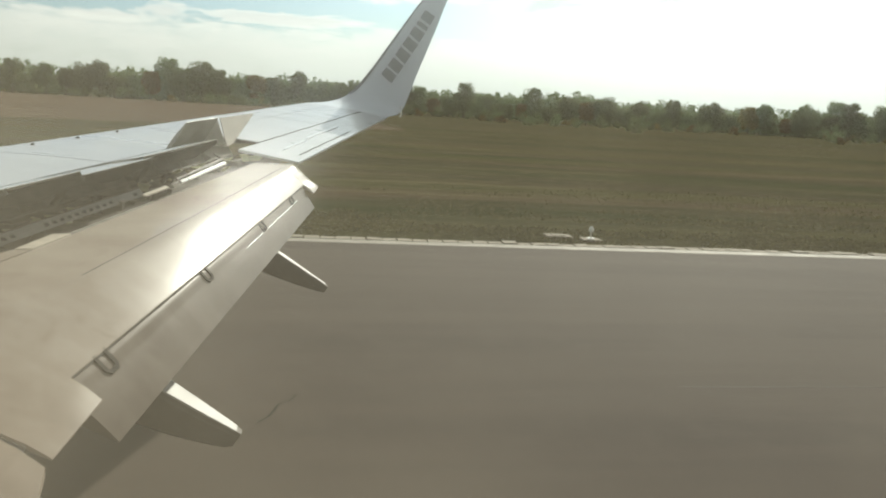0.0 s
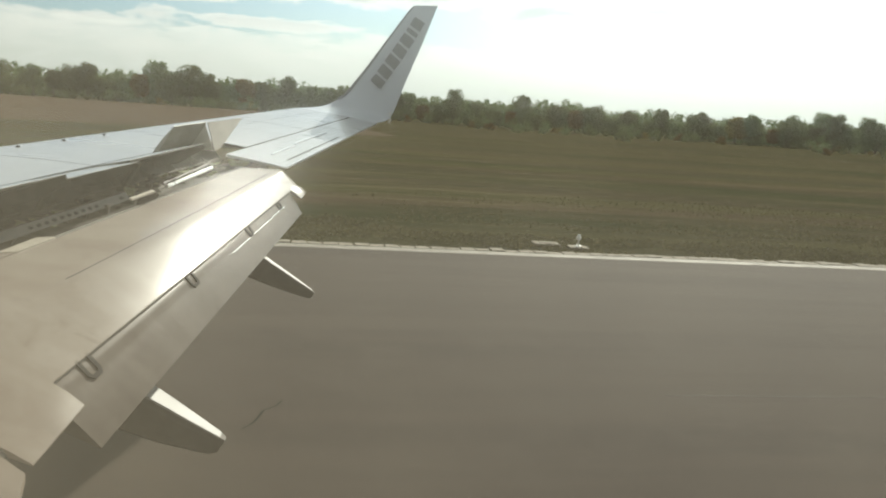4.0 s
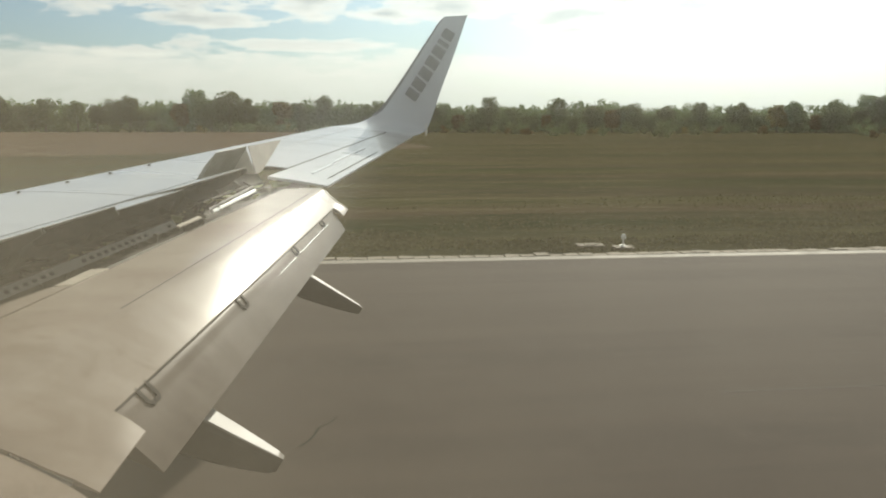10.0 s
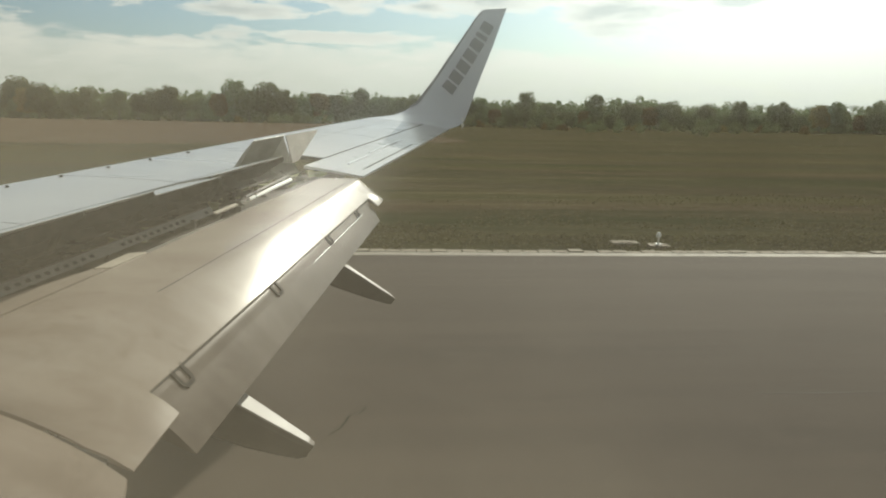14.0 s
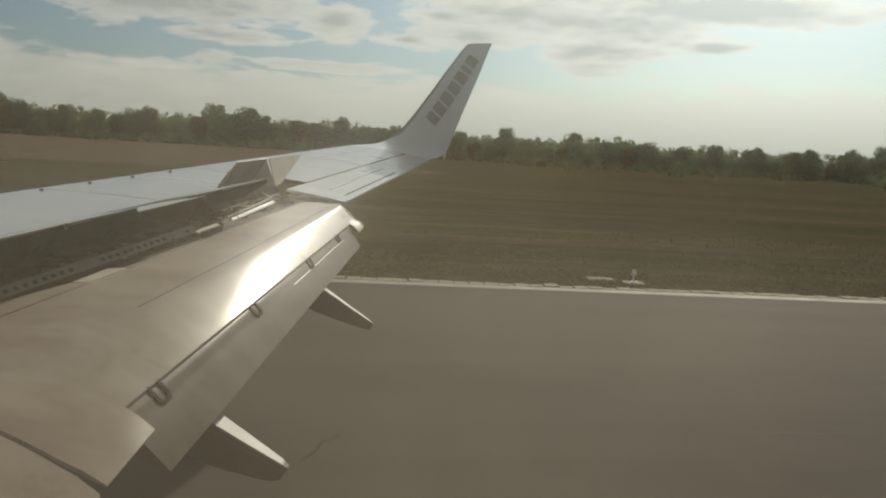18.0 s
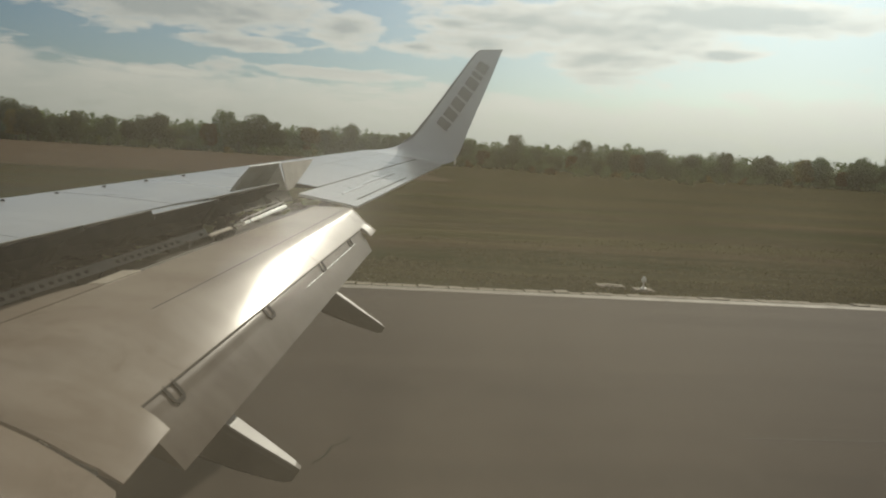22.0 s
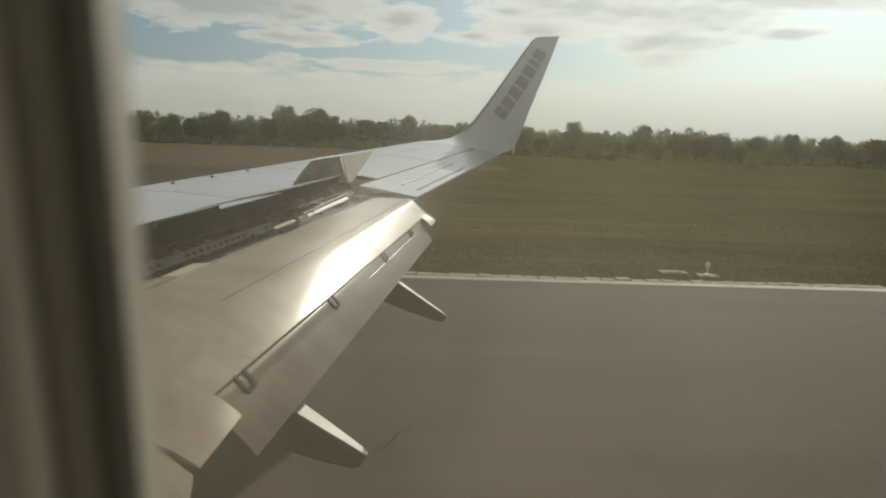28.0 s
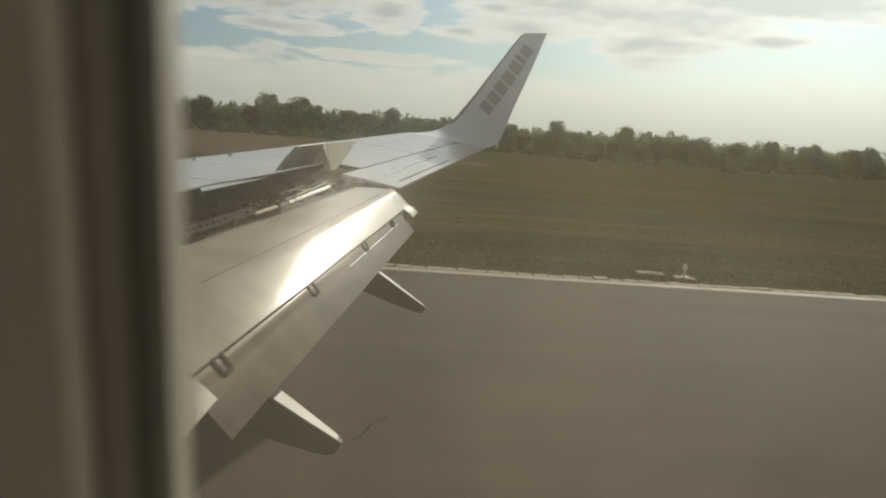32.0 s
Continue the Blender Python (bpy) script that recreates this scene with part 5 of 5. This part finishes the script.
for i in range(4):
    approach_box(610, 16 + 9 * i)


def mast(u, v, h):
    t = tagged(empty("lattice_mast", along(u, v, -0.1)), "slim grey lattice mast standing in the grass", "mast")
    for a in (0, 120, 240):
        x, y = 0.3 * math.cos(radians(a)), 0.3 * math.sin(radians(a))
        part("post", tube(bmesh.new(), (x, y, 0), (x * 0.4, y * 0.4, h), 0.05, 0.03, 6), ROD, t)
    for i in range(12):
        bm = bmesh.new()
        z0, z1 = h * i / 12, h * (i + 1) / 12
        for a in (0, 120, 240):
            f0, f1 = 0.3 * (1 - 0.6 * z0 / h), 0.3 * (1 - 0.6 * z1 / h)
            tube(bm, (f0 * math.cos(radians(a)), f0 * math.sin(radians(a)), z0), (f1 * math.cos(radians(a + 120)), f1 * math.sin(radians(a + 120)), z1), 0.02, 0.02, 5)
        part("brace", bm, ROD, t)


mast(700, 260, 24)

# ---- the fields and the village under the approach ----
SOIL = ground_paint("ploughed_soil", ((0.10, 0.070, 0.045), (0.12, 0.085, 0.052), (0.085, 0.06, 0.038), (0.13, 0.095, 0.06)), 0.95, RUN)
STUBBLE = ground_paint("stubble", ((0.17, 0.125, 0.07), (0.19, 0.14, 0.08), (0.14, 0.105, 0.06), (0.20, 0.15, 0.09)), 0.95, RUN)
PLASTER = paint("house_plaster", (0.55, 0.52, 0.46), (0.45, 0.42, 0.36), 0.85, 0.0, 1.5, 0.1, 20.0)
TILE = paint("roof_tiles", (0.22, 0.10, 0.06), (0.16, 0.075, 0.05), 0.8, 0.0, 1.0, 0.3, 12.0)
GLASS = paint("window_glass", (0.04, 0.045, 0.05), (0.06, 0.065, 0.07), 0.1)
STRAW = paint("straw", (0.20, 0.15, 0.07), (0.12, 0.09, 0.045), 0.95, 0.0, 4.0, 0.5, 30.0)
for u0, u1, v0, v1, m, lab in ((1180, 1300, 60, 170, SOIL, "bare brown ploughed field"), (1310, 1420, 60, 165, STUBBLE, "pale stubble field"),
                               (1430, 1560, 60, 175, SOIL, "bare brown ploughed field"), (1180, 1330, 215, 330, STUBBLE, "pale stubble field"),
                               (1340, 1500, 215, 340, SOIL, "brown field with rows of hay heaps")):
    ob = link("field", strip(bmesh.new(), u0, u1, v0, v1, -0.4, 0.32, 3), m)
    tagged(ob, lab, "field", kind="structure")
for i in range(70):
    p = along(1175 + 5.8 * i, 192 + rnd.uniform(-9, 9))
    plant(BUSHES, rnd.choice((0, 2, 0, 2, 1)), p.x, p.y, rnd.uniform(0.9, 1.5))
for i in range(26):
    p = along(1180 + 15 * i, 352 + rnd.uniform(-8, 20))
    plant(TREES, rnd.choice((0, 2, 3, 5)), p.x, p.y, rnd.uniform(0.5, 0.8))
DRY = ground_paint("dry_meadow", ((0.070, 0.053, 0.039), (0.084, 0.063, 0.047), (0.050, 0.040, 0.028), (0.094, 0.076, 0.052)), 0.95, RUN)


def build_meadow():
    """A dry meadow before the wood, with an uneven edge that runs out into the grass."""
    bm = bmesh.new()
    nu, nv = 90, 44
    grid = []
    for i in range(nu + 1):
        row = []
        for j in range(nv + 1):
            u, v = -430 + 470 * i / nu, 34 + 330 * j / nv
            wave = 26 * noise.noise((u * 0.012, 1.5, 0)) + 9 * noise.noise((u * 0.06, 7.5, 0))
            inner = min(v - 62 - wave - 0.25 * max(0.0, u + 60), (18 - u) * 0.5 + 0.4 * wave, 352 - v)
            p = along(u, v)
            row.append(bm.verts.new((p.x, p.y, -0.75 + 1.05 * min(1.0, max(0.0, inner / 14)) + 0.05 * noise.noise((u * 0.03, v * 0.03, 3)))))
        grid.append(row)
    for i in range(nu):
        for j in range(nv):
            bm.faces.new((grid[i][j], grid[i + 1][j], grid[i + 1][j + 1], grid[i][j + 1]))
    tagged(link("field", bm, DRY, None, "", True), "reddish brown dry meadow before the trees", "field", kind="structure")


build_meadow()
hay = tagged(empty("hay_heap"), "small round heap of dry hay on the field", "hay heap", "hay heaps in rows")
bm = bmesh.new()
bmesh.ops.create_icosphere(bm, subdivisions=3, radius=1.0)
for v in bm.verts:
    v.co *= 1 + 0.16 * noise.noise(v.co * 2.5)
    v.co.z = max(-0.1, v.co.z * 1.1)
part("heap", bm, STRAW, hay)
first = True
for r in range(4):
    for i in range(6):
        p = along(1355 + r * 34, 225 + i * 17 + rnd.uniform(-3, 3), 0.38)
        if first:
            hay.location, first = p, False
        else:
            copy_thing(hay, pose(p.x, p.y, p.z, 0, 0, rnd.uniform(0, 360)))


def house(u, v, w, d, h, turn):
    t = tagged(empty("house", along(u, v, -0.1)), "small village house with pale walls and tiled gable roof", "house", "village houses")
    t.rotation_euler = (0, 0, radians(turn))
    bm = bmesh.new()
    box(bm, (-w / 2, -d / 2, 0), (w / 2, d / 2, h))
    part("wall", bm, PLASTER, t)
    k = d * 0.38
    bm = bmesh.new()
    for y in (-1, 1):
        vs = [bm.verts.new(c) for c in ((-w / 2 - .4, y * (d / 2 + .4), h - .1), (w / 2 + .4, y * (d / 2 + .4), h - .1), (w / 2 + .4, 0, h + k), (-w / 2 - .4, 0, h + k))]
        lo = [bm.verts.new(q.co - Vector((0, 0, 0.18))) for q in vs]
        bm.faces.new(vs)
        bm.faces.new(lo)
        for i in range(4):
            bm.faces.new((vs[i], vs[(i + 1) % 4], lo[(i + 1) % 4], lo[i]))
    part("roof", bm, TILE, t)
    for x in (-w * 0.46, w * 0.46):
        bm = bmesh.new()
        vs = [bm.verts.new((x + e, y, z)) for e in (0, 0.2 if x < 0 else -0.2) for y, z in ((-d / 2, h), (d / 2, h), (0, h + k - 0.2))]
        bm.faces.new(vs[:3])
        bm.faces.new(vs[3:])
        for i in range(3):
            bm.faces.new((vs[i], vs[(i + 1) % 3], vs[3 + (i + 1) % 3], vs[3 + i]))
        part("gable", bm, PLASTER, t)
    for x in (-w * 0.28, w * 0.28):
        for y in (-d / 2 - 0.03, d / 2 + 0.03):
            wn = part("window", box(bmesh.new(), (x - 0.6, y - 0.04, 1.0), (x + 0.6, y + 0.04, 2.3)), LETWHITE, t)
            part("pane", box(bmesh.new(), (x - 0.5, y - 0.05, 1.1), (x + 0.5, y + 0.05, 2.2)), GLASS, wn)
    part("door", box(bmesh.new(), (-0.5, -d / 2 - 0.06, 0.05), (0.5, -d / 2 - 0.005, 2.1)), BARK, t)
    part("chimney", box(bmesh.new(), (w * 0.2, 0.6, h + k * 0.3), (w * 0.2 + 0.6, 1.2, h + k + 0.7)), TILE, t)


for i in range(14):
    house(1190 + 26 * i + rnd.uniform(-5, 5), 395 + rnd.uniform(0, 60), rnd.uniform(9, 14), rnd.uniform(7, 9), rnd.uniform(3, 4.5), rnd.uniform(-30, 30))
